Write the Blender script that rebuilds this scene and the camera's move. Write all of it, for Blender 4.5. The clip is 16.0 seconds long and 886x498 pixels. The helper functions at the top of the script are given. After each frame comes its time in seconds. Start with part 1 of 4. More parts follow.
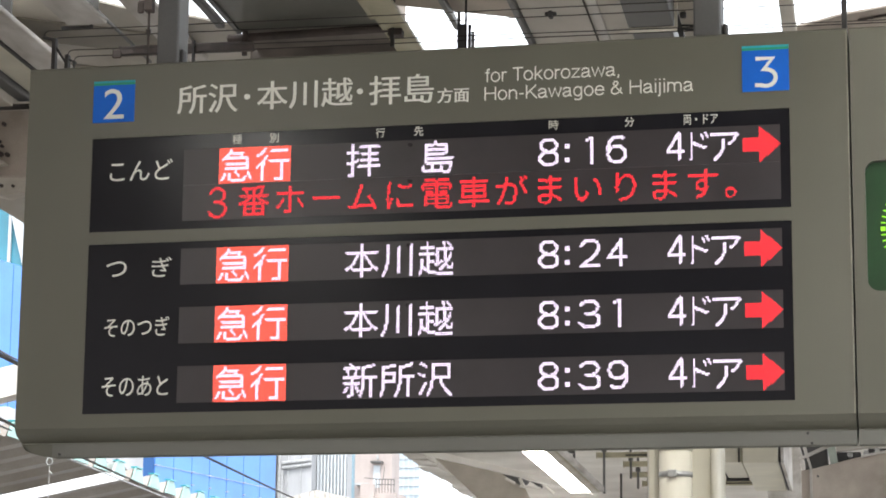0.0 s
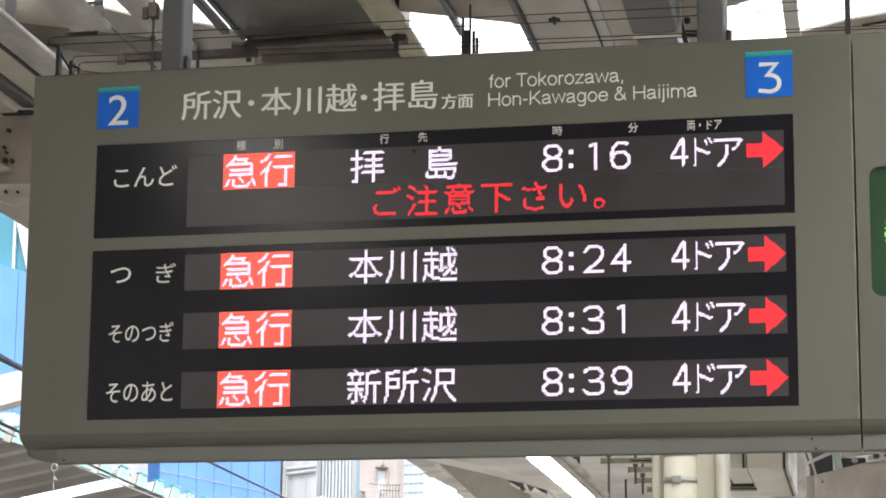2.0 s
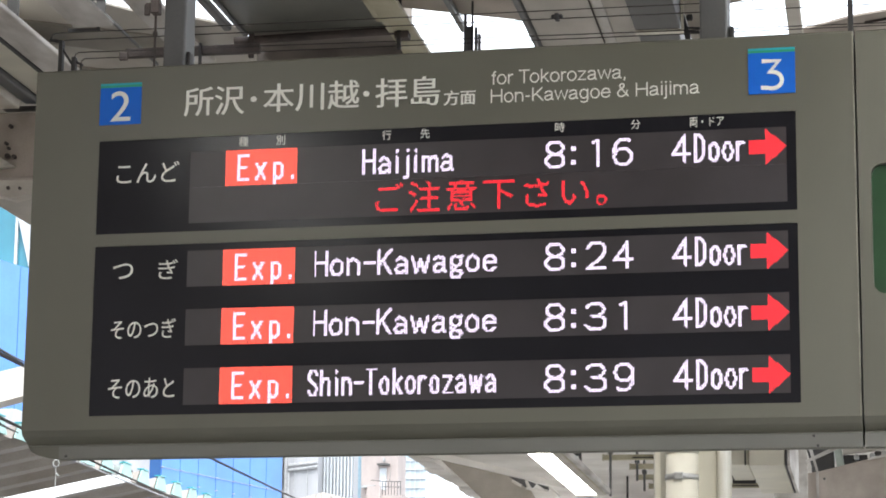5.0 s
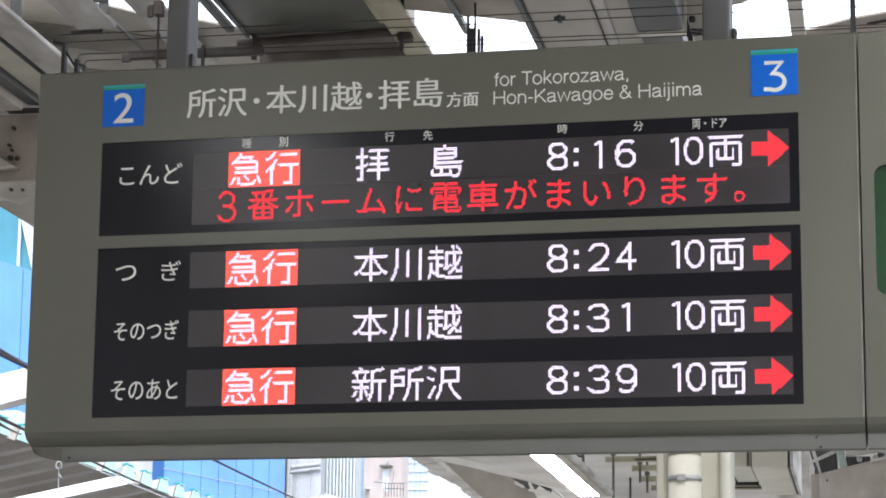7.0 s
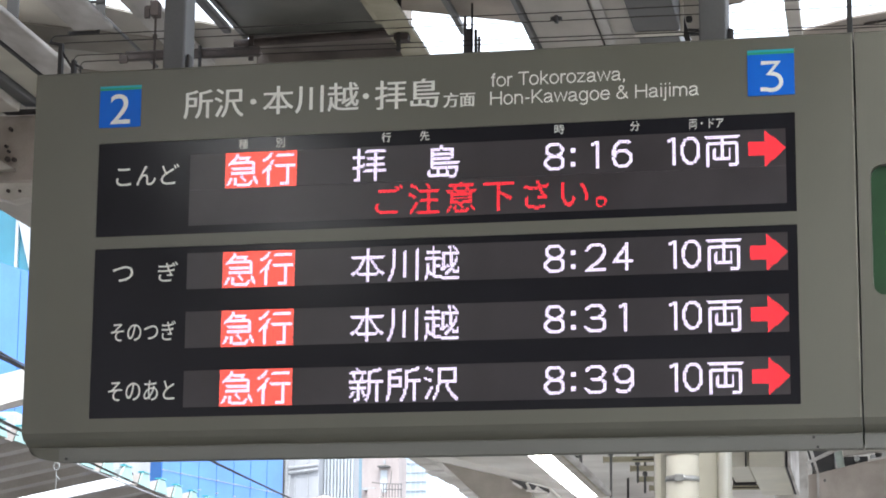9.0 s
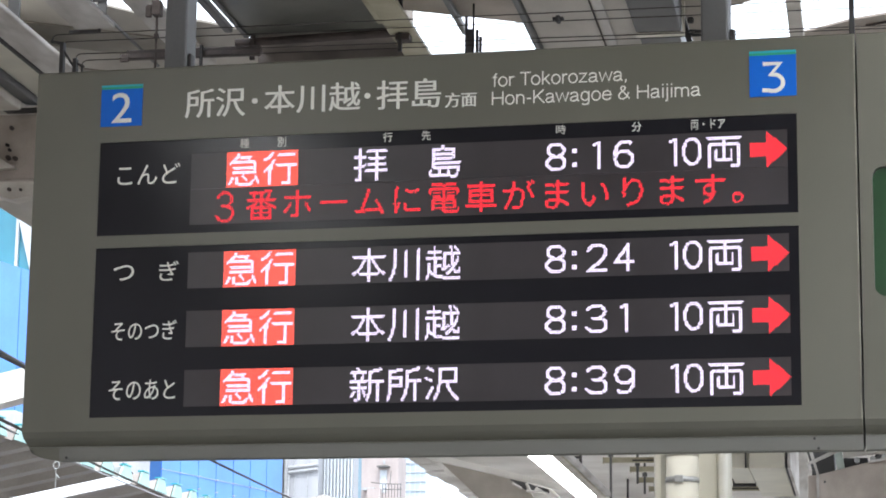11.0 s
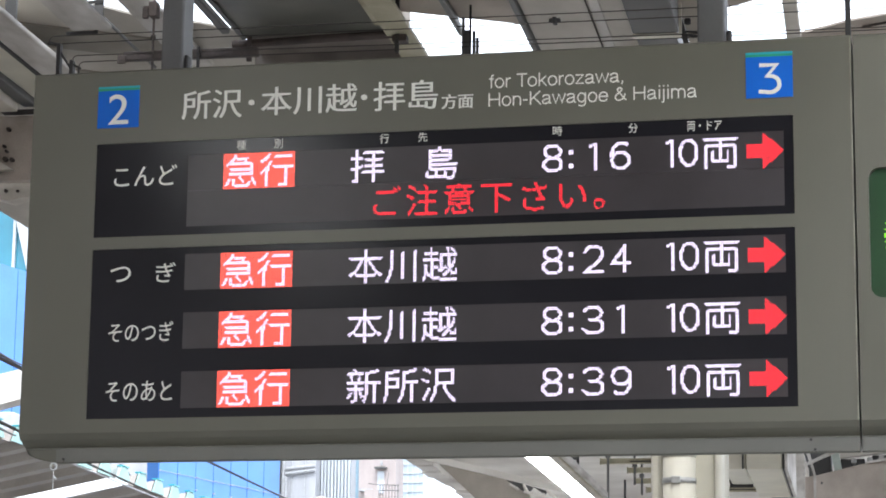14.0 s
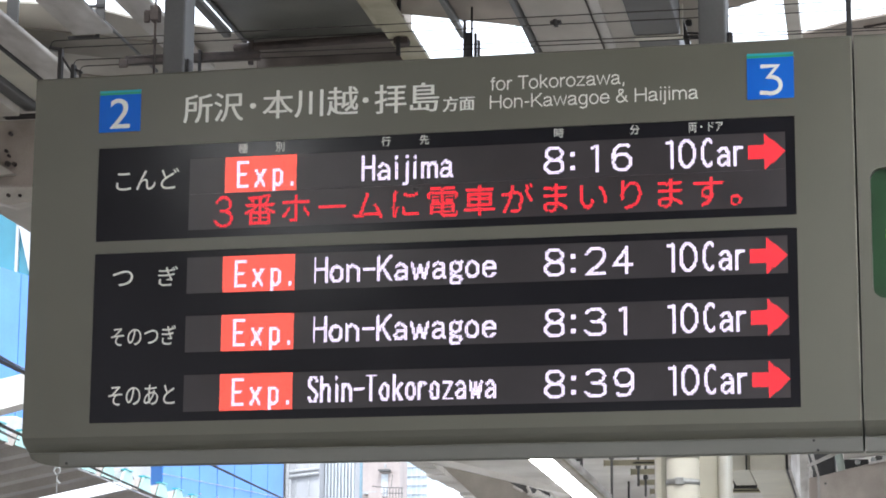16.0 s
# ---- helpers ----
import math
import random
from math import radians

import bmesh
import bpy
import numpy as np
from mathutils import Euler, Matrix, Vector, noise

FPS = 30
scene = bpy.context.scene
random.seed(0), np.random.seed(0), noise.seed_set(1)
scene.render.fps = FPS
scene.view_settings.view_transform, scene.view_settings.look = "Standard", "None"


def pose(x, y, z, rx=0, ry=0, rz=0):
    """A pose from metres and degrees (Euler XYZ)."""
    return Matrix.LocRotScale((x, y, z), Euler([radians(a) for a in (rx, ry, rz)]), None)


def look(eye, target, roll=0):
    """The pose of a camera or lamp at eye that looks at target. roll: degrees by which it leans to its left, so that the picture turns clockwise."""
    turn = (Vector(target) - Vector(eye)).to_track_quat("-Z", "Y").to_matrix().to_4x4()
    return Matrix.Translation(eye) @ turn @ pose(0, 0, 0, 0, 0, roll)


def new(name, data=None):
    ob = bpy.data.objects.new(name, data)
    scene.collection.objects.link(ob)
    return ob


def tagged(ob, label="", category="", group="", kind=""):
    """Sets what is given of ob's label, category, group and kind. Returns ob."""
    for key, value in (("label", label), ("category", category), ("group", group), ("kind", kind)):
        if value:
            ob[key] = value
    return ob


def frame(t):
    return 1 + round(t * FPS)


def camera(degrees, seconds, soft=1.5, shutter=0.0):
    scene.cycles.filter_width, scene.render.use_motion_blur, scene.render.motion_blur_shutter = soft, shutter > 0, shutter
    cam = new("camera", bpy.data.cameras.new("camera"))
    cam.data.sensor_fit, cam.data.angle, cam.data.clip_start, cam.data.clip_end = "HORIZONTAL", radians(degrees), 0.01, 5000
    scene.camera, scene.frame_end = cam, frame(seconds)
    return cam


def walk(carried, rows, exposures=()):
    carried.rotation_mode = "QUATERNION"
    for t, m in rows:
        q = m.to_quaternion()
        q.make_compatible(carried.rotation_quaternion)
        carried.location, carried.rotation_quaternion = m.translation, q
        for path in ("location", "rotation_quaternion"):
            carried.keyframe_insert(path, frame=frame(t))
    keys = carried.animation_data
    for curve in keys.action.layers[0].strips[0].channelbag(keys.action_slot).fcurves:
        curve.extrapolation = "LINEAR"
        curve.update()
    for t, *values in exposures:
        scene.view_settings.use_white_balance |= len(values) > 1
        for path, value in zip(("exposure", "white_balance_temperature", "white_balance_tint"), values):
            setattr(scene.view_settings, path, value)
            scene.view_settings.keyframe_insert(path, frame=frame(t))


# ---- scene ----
# ---- camera ----
cam = camera(20.6, 16.0, 1.8)
# handheld, almost still: seconds, eye offset in mm, yaw (left), pitch, roll in degrees
PATH = [
    (0, -2.0, 6.7, 1.7, 12.301, 11.437, 0.537),
    (0.5, -3.3, 6.9, 1.5, 12.325, 11.474, 0.558),
    (1, -1.4, 4.4, 1.2, 12.329, 11.531, 0.552),
    (1.5, 0.1, 2.6, 0.7, 12.371, 11.569, 0.418),
    (2, 0.8, 2.7, 1.0, 12.415, 11.572, 0.521),
    (2.5, 1.1, 2.6, 0.8, 12.458, 11.570, 0.553),
    (3, 1.5, 0.8, 0.9, 12.396, 11.596, 0.639),
    (3.5, 0.8, -0.3, 1.5, 12.404, 11.567, 0.672),
    (4, 0.5, 2.6, 0.5, 12.423, 11.529, 0.576),
    (6.5, -1.6, 1.9, 1.1, 12.518, 11.475, 0.647),
    (7, 0.0, -0.0, -0.0, 12.524, 11.530, 0.599),
    (7.5, 0.8, -0.7, 0.9, 12.548, 11.547, 0.677),
    (8, 0.5, 0.2, -0.5, 12.547, 11.565, 0.658),
    (8.5, 2.0, -0.4, 0.7, 12.547, 11.559, 0.567),
    (9, 1.8, 0.6, -0.3, 12.467, 11.545, 0.506),
    (11.5, -1.5, 3.2, -0.2, 12.470, 11.559, 0.720),
    (12, 0.4, 0.8, -0.5, 12.424, 11.577, 0.683),
    (12.5, -0.6, -0.7, 0.1, 12.416, 11.595, 0.665),
    (13, 1.9, -3.7, -0.8, 12.439, 11.614, 0.614),
    (13.5, 1.3, 0.3, -0.0, 12.432, 11.604, 0.634),
    (14, 1.0, 0.4, 0.1, 12.408, 11.575, 0.659),
    (14.5, 2.1, 3.2, -0.0, 12.398, 11.580, 0.579),
    (15, 1.8, 0.8, -1.0, 12.380, 11.594, 0.497),
    (15.5, 3.5, 0.3, 0.9, 12.417, 11.613, 0.499),
    (16, 3.3, -0.6, 0.2, 12.476, 11.630, 0.406),
]


def held(x, y, z, yaw, pitch, roll):
    eye = Vector((x / 1000, y / 1000, 1.6 + z / 1000))
    a, b = radians(yaw), radians(pitch)
    return look(eye, eye + Vector((-math.sin(a) * math.cos(b), math.cos(a) * math.cos(b), math.sin(b))), roll)


walk(cam, [(t, held(*row)) for t, *row in PATH], exposures=[(0, 0.7, 6600, 10), (4, 0.7, 6550, 10), (7, 0.7, 6120, 11), (16, 0.7, 6120, 11)])

# ---- light: bright haze-white sky, soft high sun ----
world = bpy.data.worlds.new("sky")
scene.world = world
world.use_nodes = True
wn = world.node_tree.nodes
sky = wn.new("ShaderNodeTexSky")
sky.sky_type, sky.sun_disc = "NISHITA", False
sky.sun_elevation, sky.sun_rotation = radians(48), radians(160)
sky.dust_density, sky.air_density = 2.0, 1.0
milk = wn.new("ShaderNodeMixRGB")
milk.inputs[0].default_value = 0.82
milk.inputs[2].default_value = (13.6, 14.2, 15.0, 1)
world.node_tree.links.new(sky.outputs[0], milk.inputs[1])
world.node_tree.links.new(milk.outputs[0], wn["Background"].inputs[0])
wn["Background"].inputs[1].default_value = 0.15
sun = new("sun", bpy.data.lights.new("sun", "SUN"))
sun.data.energy, sun.data.angle, sun.data.color = 1.5, radians(12), (1.0, 0.96, 0.9)
sun.matrix_world = look((6, -16, 20), (0, 0, 0))


# ---- materials ----
def mat(name, color, rough=0.6, metal=0.0, var=0.12, scale=6.0, fine=120.0, bump=0.05, coat=0.0, spec=0.5, glow=0.0, stain=None, stretch=(1, 1, 1)):
    """Painted or natural surface with stains at a large scale and grain at a small one."""
    m = bpy.data.materials.new(name)
    m.use_nodes = True
    nt = m.node_tree
    b = nt.nodes["Principled BSDF"]
    b.inputs["Roughness"].default_value, b.inputs["Metallic"].default_value = rough, metal
    b.inputs["Coat Weight"].default_value = coat
    b.inputs["Specular IOR Level"].default_value = spec
    co = nt.nodes.new("ShaderNodeTexCoord")
    mp = nt.nodes.new("ShaderNodeMapping")
    mp.inputs["Scale"].default_value = stretch
    nt.links.new(co.outputs["Object"], mp.inputs[0])
    n1, n2 = nt.nodes.new("ShaderNodeTexNoise"), nt.nodes.new("ShaderNodeTexNoise")
    n1.inputs["Scale"].default_value, n1.inputs["Detail"].default_value = scale, 6
    n2.inputs["Scale"].default_value, n2.inputs["Detail"].default_value = fine, 3
    nt.links.new(mp.outputs[0], n1.inputs[0])
    nt.links.new(co.outputs["Object"], n2.inputs[0])
    ramp = nt.nodes.new("ShaderNodeValToRGB")
    dark = stain or [c * (1 - 2.2 * var) for c in color]
    ramp.color_ramp.elements[0].color = (*dark, 1)
    ramp.color_ramp.elements[1].color = (*[min(1, c * (1 + var)) for c in color], 1)
    ramp.color_ramp.elements[0].position, ramp.color_ramp.elements[1].position = 0.28, 0.62
    nt.links.new(n1.outputs[0], ramp.inputs[0])
    mix = nt.nodes.new("ShaderNodeMixRGB")
    mix.blend_type = "OVERLAY"
    mix.inputs[0].default_value = var
    nt.links.new(ramp.outputs[0], mix.inputs[1])
    nt.links.new(n2.outputs[0], mix.inputs[2])
    nt.links.new(mix.outputs[0], b.inputs["Base Color"])
    rr = nt.nodes.new("ShaderNodeMapRange")
    rr.inputs["To Min"].default_value, rr.inputs["To Max"].default_value = max(0.02, rough - 0.08), min(1, rough + 0.08)
    nt.links.new(n1.outputs[0], rr.inputs[0])
    nt.links.new(rr.outputs[0], b.inputs["Roughness"])
    if bump:
        bp = nt.nodes.new("ShaderNodeBump")
        bp.inputs["Strength"].default_value, bp.inputs["Distance"].default_value = bump, 0.002
        nt.links.new(n2.outputs[0], bp.inputs["Height"])
        nt.links.new(bp.outputs[0], b.inputs["Normal"])
    if glow:
        b.inputs["Emission Color"].default_value = (*color, 1)
        b.inputs["Emission Strength"].default_value = glow
    return m


def light_mat(name, color, strength):
    m = bpy.data.materials.new(name)
    m.use_nodes = True
    b = m.node_tree.nodes["Principled BSDF"]
    b.inputs["Base Color"].default_value = (*[0.3 * c for c in color], 1)
    b.inputs["Emission Color"].default_value = (*color, 1)
    b.inputs["Emission Strength"].default_value = strength
    return m


SIGN = mat("sign_grey_paint", (0.128, 0.126, 0.099), 0.34, var=0.05, scale=1.6, fine=300, bump=0.03)
SIGN_LIP = mat("pale_sign_edge", (0.24, 0.23, 0.185), 0.5, var=0.2, scale=12)
# lighter than the body: the rail's reflected light is put into its colour
SIGN_RAIL = mat("sign_rail_aluminium", (0.160, 0.160, 0.142), 0.4, 0.1, var=0.05, scale=3, fine=300, bump=0.03)
BLACK = mat("black_acrylic", (0.0105, 0.0105, 0.0140), 0.2, var=0.06, scale=3, bump=0, spec=0.3)
MODULE = mat("unlit_led_module", (0.038, 0.033, 0.036), 0.31, var=0.1, scale=8, fine=500, bump=0.02, spec=0.58)
PRINT = mat("printed_white", (0.80, 0.80, 0.73), 0.5, var=0.02, bump=0)
BLUE_BADGE = mat("badge_blue", (0.004, 0.125, 0.58), 0.4, var=0.04, bump=0, spec=0.3)
TEAL = mat("badge_teal", (0.02, 0.36, 0.42), 0.35, var=0.04, bump=0)
GREEN_STRIPE = mat("badge_green", (0.02, 0.30, 0.17), 0.35, var=0.04, bump=0)
GREEN_SCREEN = mat("clock_screen_green", (0.008, 0.052, 0.014), 0.3, var=0.15, scale=5, bump=0)
LED_WHITE = light_mat("led_white", (0.90, 0.76, 1.0), 0.95)
LED_RED = light_mat("led_red", (1.0, 0.02, 0.036), 1.4)
LED_BLOCK = light_mat("led_block_red", (1.0, 0.10, 0.065), 1.6)
LED_GREEN = light_mat("led_green", (0.35, 1.0, 0.03), 0.7)
STEEL = mat("steel_grey_paint", (0.105, 0.105, 0.102), 0.5, var=0.12, scale=4, bump=0.06)
CREAM = mat("cream_painted_steel", (0.52, 0.49, 0.43), 0.55, var=0.14, scale=3, bump=0.08, stain=(0.36, 0.32, 0.26))
CREAM_Y = mat("yellowed_cream_steel", (0.42, 0.39, 0.28), 0.55, var=0.16, scale=3, bump=0.08, stain=(0.25, 0.22, 0.13))
WHITE_BEAM = mat("white_painted_beam", (0.52, 0.50, 0.47), 0.55, var=0.14, scale=5, bump=0.06, stain=(0.24, 0.21, 0.17), stretch=(1, 0.35, 1))
SOFFIT = mat("beige_soffit_board", (0.40, 0.35, 0.30), 0.8, var=0.16, scale=2.6, bump=0.1, stain=(0.22, 0.185, 0.15), stretch=(1, 0.5, 1))
SOFFIT_PALE = mat("pale_soffit_board", (0.47, 0.44, 0.39), 0.75, var=0.12, scale=2.0, bump=0.08, stain=(0.32, 0.29, 0.24), stretch=(1, 0.4, 1))
TAUPE = mat("taupe_painted_steel", (0.19, 0.165, 0.145), 0.65, var=0.16, scale=4, bump=0.08)
# soffit colour darkened to stand for beam shadow
SHADE_BAND = mat("soffit_shade_tone", (0.27, 0.245, 0.205), 0.75, var=0.14, scale=3.0, bump=0.08)
PALE_GREEN = mat("pale_green_enamel", (0.42, 0.48, 0.42), 0.5, var=0.12, scale=8)
DARK_GLASS = mat("dark_roof_panel", (0.085, 0.085, 0.07), 0.35, var=0.3, scale=2.2, bump=0.03)
RUST = mat("rusty_brown_pipe", (0.060, 0.046, 0.040), 0.7, var=0.3, scale=9, bump=0.3)
DUCT = mat("galvanised_duct", (0.080, 0.079, 0.077), 0.5, 0.3, var=0.15, scale=4)
BLACK_IRON = mat("black_iron", (0.03, 0.028, 0.027), 0.6, var=0.2)
WIRE = mat("dull_wire", (0.05, 0.045, 0.04), 0.8)
SKYLIGHT = bpy.data.materials.new("translucent_sheet")
SKYLIGHT.use_nodes = True
glass = SKYLIGHT.node_tree.nodes.new("ShaderNodeBsdfTranslucent")
glass.inputs[0].default_value = (0.92, 0.92, 0.9, 1)
SKYLIGHT.node_tree.links.new(glass.outputs[0], SKYLIGHT.node_tree.nodes["Material Output"].inputs[0])
CEIL = mat("ceiling_boards", (0.76, 0.74, 0.70), 0.8, var=0.12, scale=1.0, bump=0.08, stain=(0.56, 0.53, 0.48))
COLUMN = mat("cream_column_paint", (0.60, 0.57, 0.46), 0.45, var=0.08, scale=2, bump=0.05)
PIPE = mat("cream_pvc_pipe", (0.60, 0.57, 0.47), 0.35, var=0.06, scale=3, bump=0.02)
CLAMP = mat("stainless_band", (0.40, 0.40, 0.38), 0.42, 0.6, var=0.16, scale=20)
TUBE = light_mat("lit_tube", (1.0, 0.98, 0.92), 14.0)
CONCRETE = mat("platform_concrete", (0.42, 0.405, 0.38), 0.85, var=0.15, scale=1.5, fine=80, bump=0.3)
BALLAST = mat("track_ballast", (0.17, 0.15, 0.13), 0.95, var=0.3, scale=8, fine=40, bump=0.8)
RAIL = mat("worn_rail", (0.20, 0.16, 0.13), 0.4, 0.7, var=0.2)
GROUND = mat("city_ground", (0.16, 0.16, 0.155), 0.9, var=0.2, scale=0.2, fine=10, bump=0.3)
CORR = mat("corrugated_roof_steel", (0.33, 0.31, 0.28), 0.6, var=0.16, scale=0.8, fine=40, stain=(0.22, 0.19, 0.16))
CAP = mat("pale_teal_end_cap", (0.33, 0.54, 0.50), 0.5, var=0.1, scale=2)
BLUE_SHEET = mat("blue_hoarding_sheet", (0.09, 0.25, 0.64), 0.5, var=0.08, scale=0.7, fine=20, bump=0.05)
BLUE_DARK = mat("blue_hoarding_edge", (0.05, 0.14, 0.34), 0.5, var=0.1, scale=0.7)
TEAL_GLASS = mat("teal_glass", (0.05, 0.24, 0.33), 0.15, var=0.12, scale=0.5, bump=0)
PALE_WALL = mat("pale_grey_cladding", (0.41, 0.42, 0.44), 0.7, var=0.1, scale=0.6, fine=15, stretch=(1, 1, 0.2))
BEIGE_WALL = mat("pinkish_beige_wall", (0.40, 0.35, 0.33), 0.8, var=0.1, scale=0.6, fine=12, stretch=(1, 1, 0.25))
TOWER = mat("pale_blue_tower_glass", (0.44, 0.52, 0.58), 0.3, var=0.08, scale=0.2, bump=0)
MULLION = mat("tower_mullion", (0.50, 0.54, 0.57), 0.5, var=0.05)
BLUE_GREY = mat("blue_grey_strip", (0.22, 0.33, 0.40), 0.5, var=0.1)
GREY_PIPE = mat("grey_service_pipe", (0.38, 0.39, 0.40), 0.5, var=0.1)


# ---- mesh helpers ----
BASE = {}


def mesh_of(bm, name, material, smooth=False):
    bmesh.ops.recalc_face_normals(bm, faces=bm.faces)
    me = bpy.data.meshes.new(name)
    bm.to_mesh(me)
    bm.free()
    me.materials.append(material)
    if smooth:
        for p in me.polygons:
            p.use_smooth = len(p.vertices) == 4
    return me


def thing(name, at, label, category, group="", kind=""):
    e = tagged(new(name), label, category, group, kind)
    e.location = at
    BASE[e] = Vector(at)
    return e


def part(name, bm, material, parent, label="", smooth=False):
    """bm is in world space; it becomes one mesh under its thing or part."""
    bmesh.ops.translate(bm, verts=bm.verts, vec=-BASE[parent])
    ob = tagged(new(name, mesh_of(bm, name, material, smooth)), label)
    ob.parent = parent
    BASE[ob] = BASE[parent]
    return ob


def solid(name, bm, material, label, category, group="", kind="", smooth=False):
    """A thing of one mesh, in world space, with its origin at its base."""
    vs = [v.co for v in bm.verts]
    base = Vector([(min(v[i] for v in vs) + max(v[i] for v in vs)) / 2 for i in (0, 1)] + [min(v[2] for v in vs)])
    bmesh.ops.translate(bm, verts=bm.verts, vec=-base)
    ob = tagged(new(name, mesh_of(bm, name, material, smooth)), label, category, group, kind)
    ob.location = base
    BASE[ob] = base
    return ob


def box(bm, x0, x1, y0, y1, z0, z1, bevel=0.0, turn=None):
    r = bmesh.ops.create_cube(bm, size=1)
    m = Matrix.Translation(((x0 + x1) / 2, (y0 + y1) / 2, (z0 + z1) / 2))
    if turn:
        m = m @ turn
    m = m @ Matrix.Diagonal((x1 - x0, y1 - y0, z1 - z0, 1))
    bmesh.ops.transform(bm, matrix=m, verts=r["verts"])
    if bevel:
        es = list({e for v in r["verts"] for e in v.link_edges})
        bmesh.ops.bevel(bm, geom=es, offset=bevel, segments=2, affect="EDGES", profile=0.5)
    return bm


def boxes(*rows, bevel=0.0):
    bm = bmesh.new()
    for r in rows:
        box(bm, *r, bevel=bevel)
    return bm


def rod(bm, a, b, r, n=10, r2=None):
    a, b = Vector(a), Vector(b)
    d = b - a
    made = bmesh.ops.create_cone(bm, cap_ends=True, segments=n, radius1=r, radius2=r if r2 is None else r2, depth=d.length)
    m = Matrix.Translation((a + b) / 2) @ d.to_track_quat("Z", "Y").to_matrix().to_4x4()
    bmesh.ops.transform(bm, matrix=m, verts=made["verts"])
    return bm


def rods(rows, r, n=10):
    bm = bmesh.new()
    for a, b in rows:
        rod(bm, a, b, r, n)
    return bm


def sweep(points, r, n=6):
    """One tube through a line of points."""
    bm = bmesh.new()
    ps = [Vector(p) for p in points]
    rings = []
    for i, p in enumerate(ps):
        d = (ps[min(i + 1, len(ps) - 1)] - ps[max(i - 1, 0)]).normalized()
        side = d.cross(Vector((0, 0, 1)))
        side = side.normalized() if side.length > 1e-4 else Vector((1, 0, 0))
        up_ = side.cross(d)
        rings.append([bm.verts.new(p + r * (math.cos(2 * math.pi * k / n) * side + math.sin(2 * math.pi * k / n) * up_)) for k in range(n)])
    for a, b in zip(rings, rings[1:]):
        for k in range(n):
            bm.faces.new((a[k], a[(k + 1) % n], b[(k + 1) % n], b[k]))
    bm.faces.new(rings[0][::-1])
    bm.faces.new(rings[-1])
    return bm


def cable(points, r, n=6, sag=0.0, steps=12):
    """A hanging cable from point to point."""
    ps = []
    for a, b in zip(points, points[1:]):
        a, b = Vector(a), Vector(b)
        ps += [a.lerp(b, i / steps) - Vector((0, 0, sag * 4 * (i / steps) * (1 - i / steps))) for i in range(bool(ps), steps + 1)]
    return sweep(ps, r, n)


def sheet(points, thick, way):
    """A flat plate: a polygon pushed along way."""
    bm = bmesh.new()
    w = Vector(way).normalized() * thick
    lo = [bm.verts.new(p) for p in points]
    hi = [bm.verts.new(Vector(p) + w) for p in points]
    bm.faces.new(lo)
    bm.faces.new(hi[::-1])
    for i in range(len(lo)):
        j = (i + 1) % len(lo)
        bm.faces.new((lo[i], hi[i], hi[j], lo[j]))
    return bm


def plate_with_holes(xs, zs, holes, y0, y1):
    """An upright plate cut along xs and zs; holes: pairs (column, row) left open."""
    bm = bmesh.new()
    for i in range(len(xs) - 1):
        for k in range(len(zs) - 1):
            if (i, k) not in holes:
                box(bm, xs[i], xs[i + 1], y0, y1, zs[k], zs[k + 1])
    bmesh.ops.remove_doubles(bm, verts=bm.verts, dist=1e-5)
    bm.verts.index_update()
    seen = {}
    for f in bm.faces:
        seen.setdefault(tuple(sorted(v.index for v in f.verts)), []).append(f)
    bmesh.ops.delete(bm, geom=[f for fs in seen.values() if len(fs) > 1 for f in fs], context="FACES_ONLY")
    return bm


# ---- lettering ----
def glyphs(body, thick=0.0, bold=0.0):
    """Vertices and triangles of a line of text, 1 unit to the em."""
    c = bpy.data.curves.new("text", "FONT")
    c.body, c.extrude, c.resolution_u, c.offset = body, thick, 6, bold
    ob = bpy.data.objects.new("text", c)
    scene.collection.objects.link(ob)
    bpy.context.view_layer.update()
    me = bpy.data.meshes.new_from_object(ob.evaluated_get(bpy.context.evaluated_depsgraph_get()))
    me.calc_loop_triangles()
    vs = np.array([v.co[:] for v in me.vertices])
    ts = np.array([t.vertices[:] for t in me.loop_triangles])
    bpy.data.objects.remove(ob)
    bpy.data.curves.remove(c)
    bpy.data.meshes.remove(me)
    return vs, ts


def printed(body, x0, x1, z0, z1, y, proud=0.002, fat=0.0):
    """Lettering that fills the box x0..x1, z0..z1 on an upright face at y: one mesh a word, or a character where there are no words."""
    vs, ts = glyphs(body, 0.5)
    lo, hi = vs.min(0), vs.max(0)
    groups = [w for w in body.split()] if body.isascii() else list(body)
    reach, text = [], ""
    for g in groups:
        text += g
        reach.append(glyphs(text)[0][:, 0].max() + 0.02)
        text += " " if body.isascii() else ""
    owner = np.searchsorted(np.array(reach), vs[:, 0]).clip(0, len(groups) - 1)
    for k in range(len(groups)):
        bm = bmesh.new()
        for n, shift in enumerate((0.0, -fat, fat) if fat else (0.0,)):
            made = {}
            for t in ts:
                if len(set(t)) < 3 or owner[t[0]] != k:
                    continue
                for i in t:
                    if i not in made:
                        v = vs[i]
                        made[i] = bm.verts.new((x0 + (v[0] - lo[0]) / (hi[0] - lo[0]) * (x1 - x0) + shift, y - (v[2] + 0.5) * proud - n * 0.0002, z0 + (v[1] - lo[1]) / (hi[1] - lo[1]) * (z1 - z0)))
                try:
                    bm.faces.new([made[i] for i in t])
                except ValueError:
                    pass
        yield bm


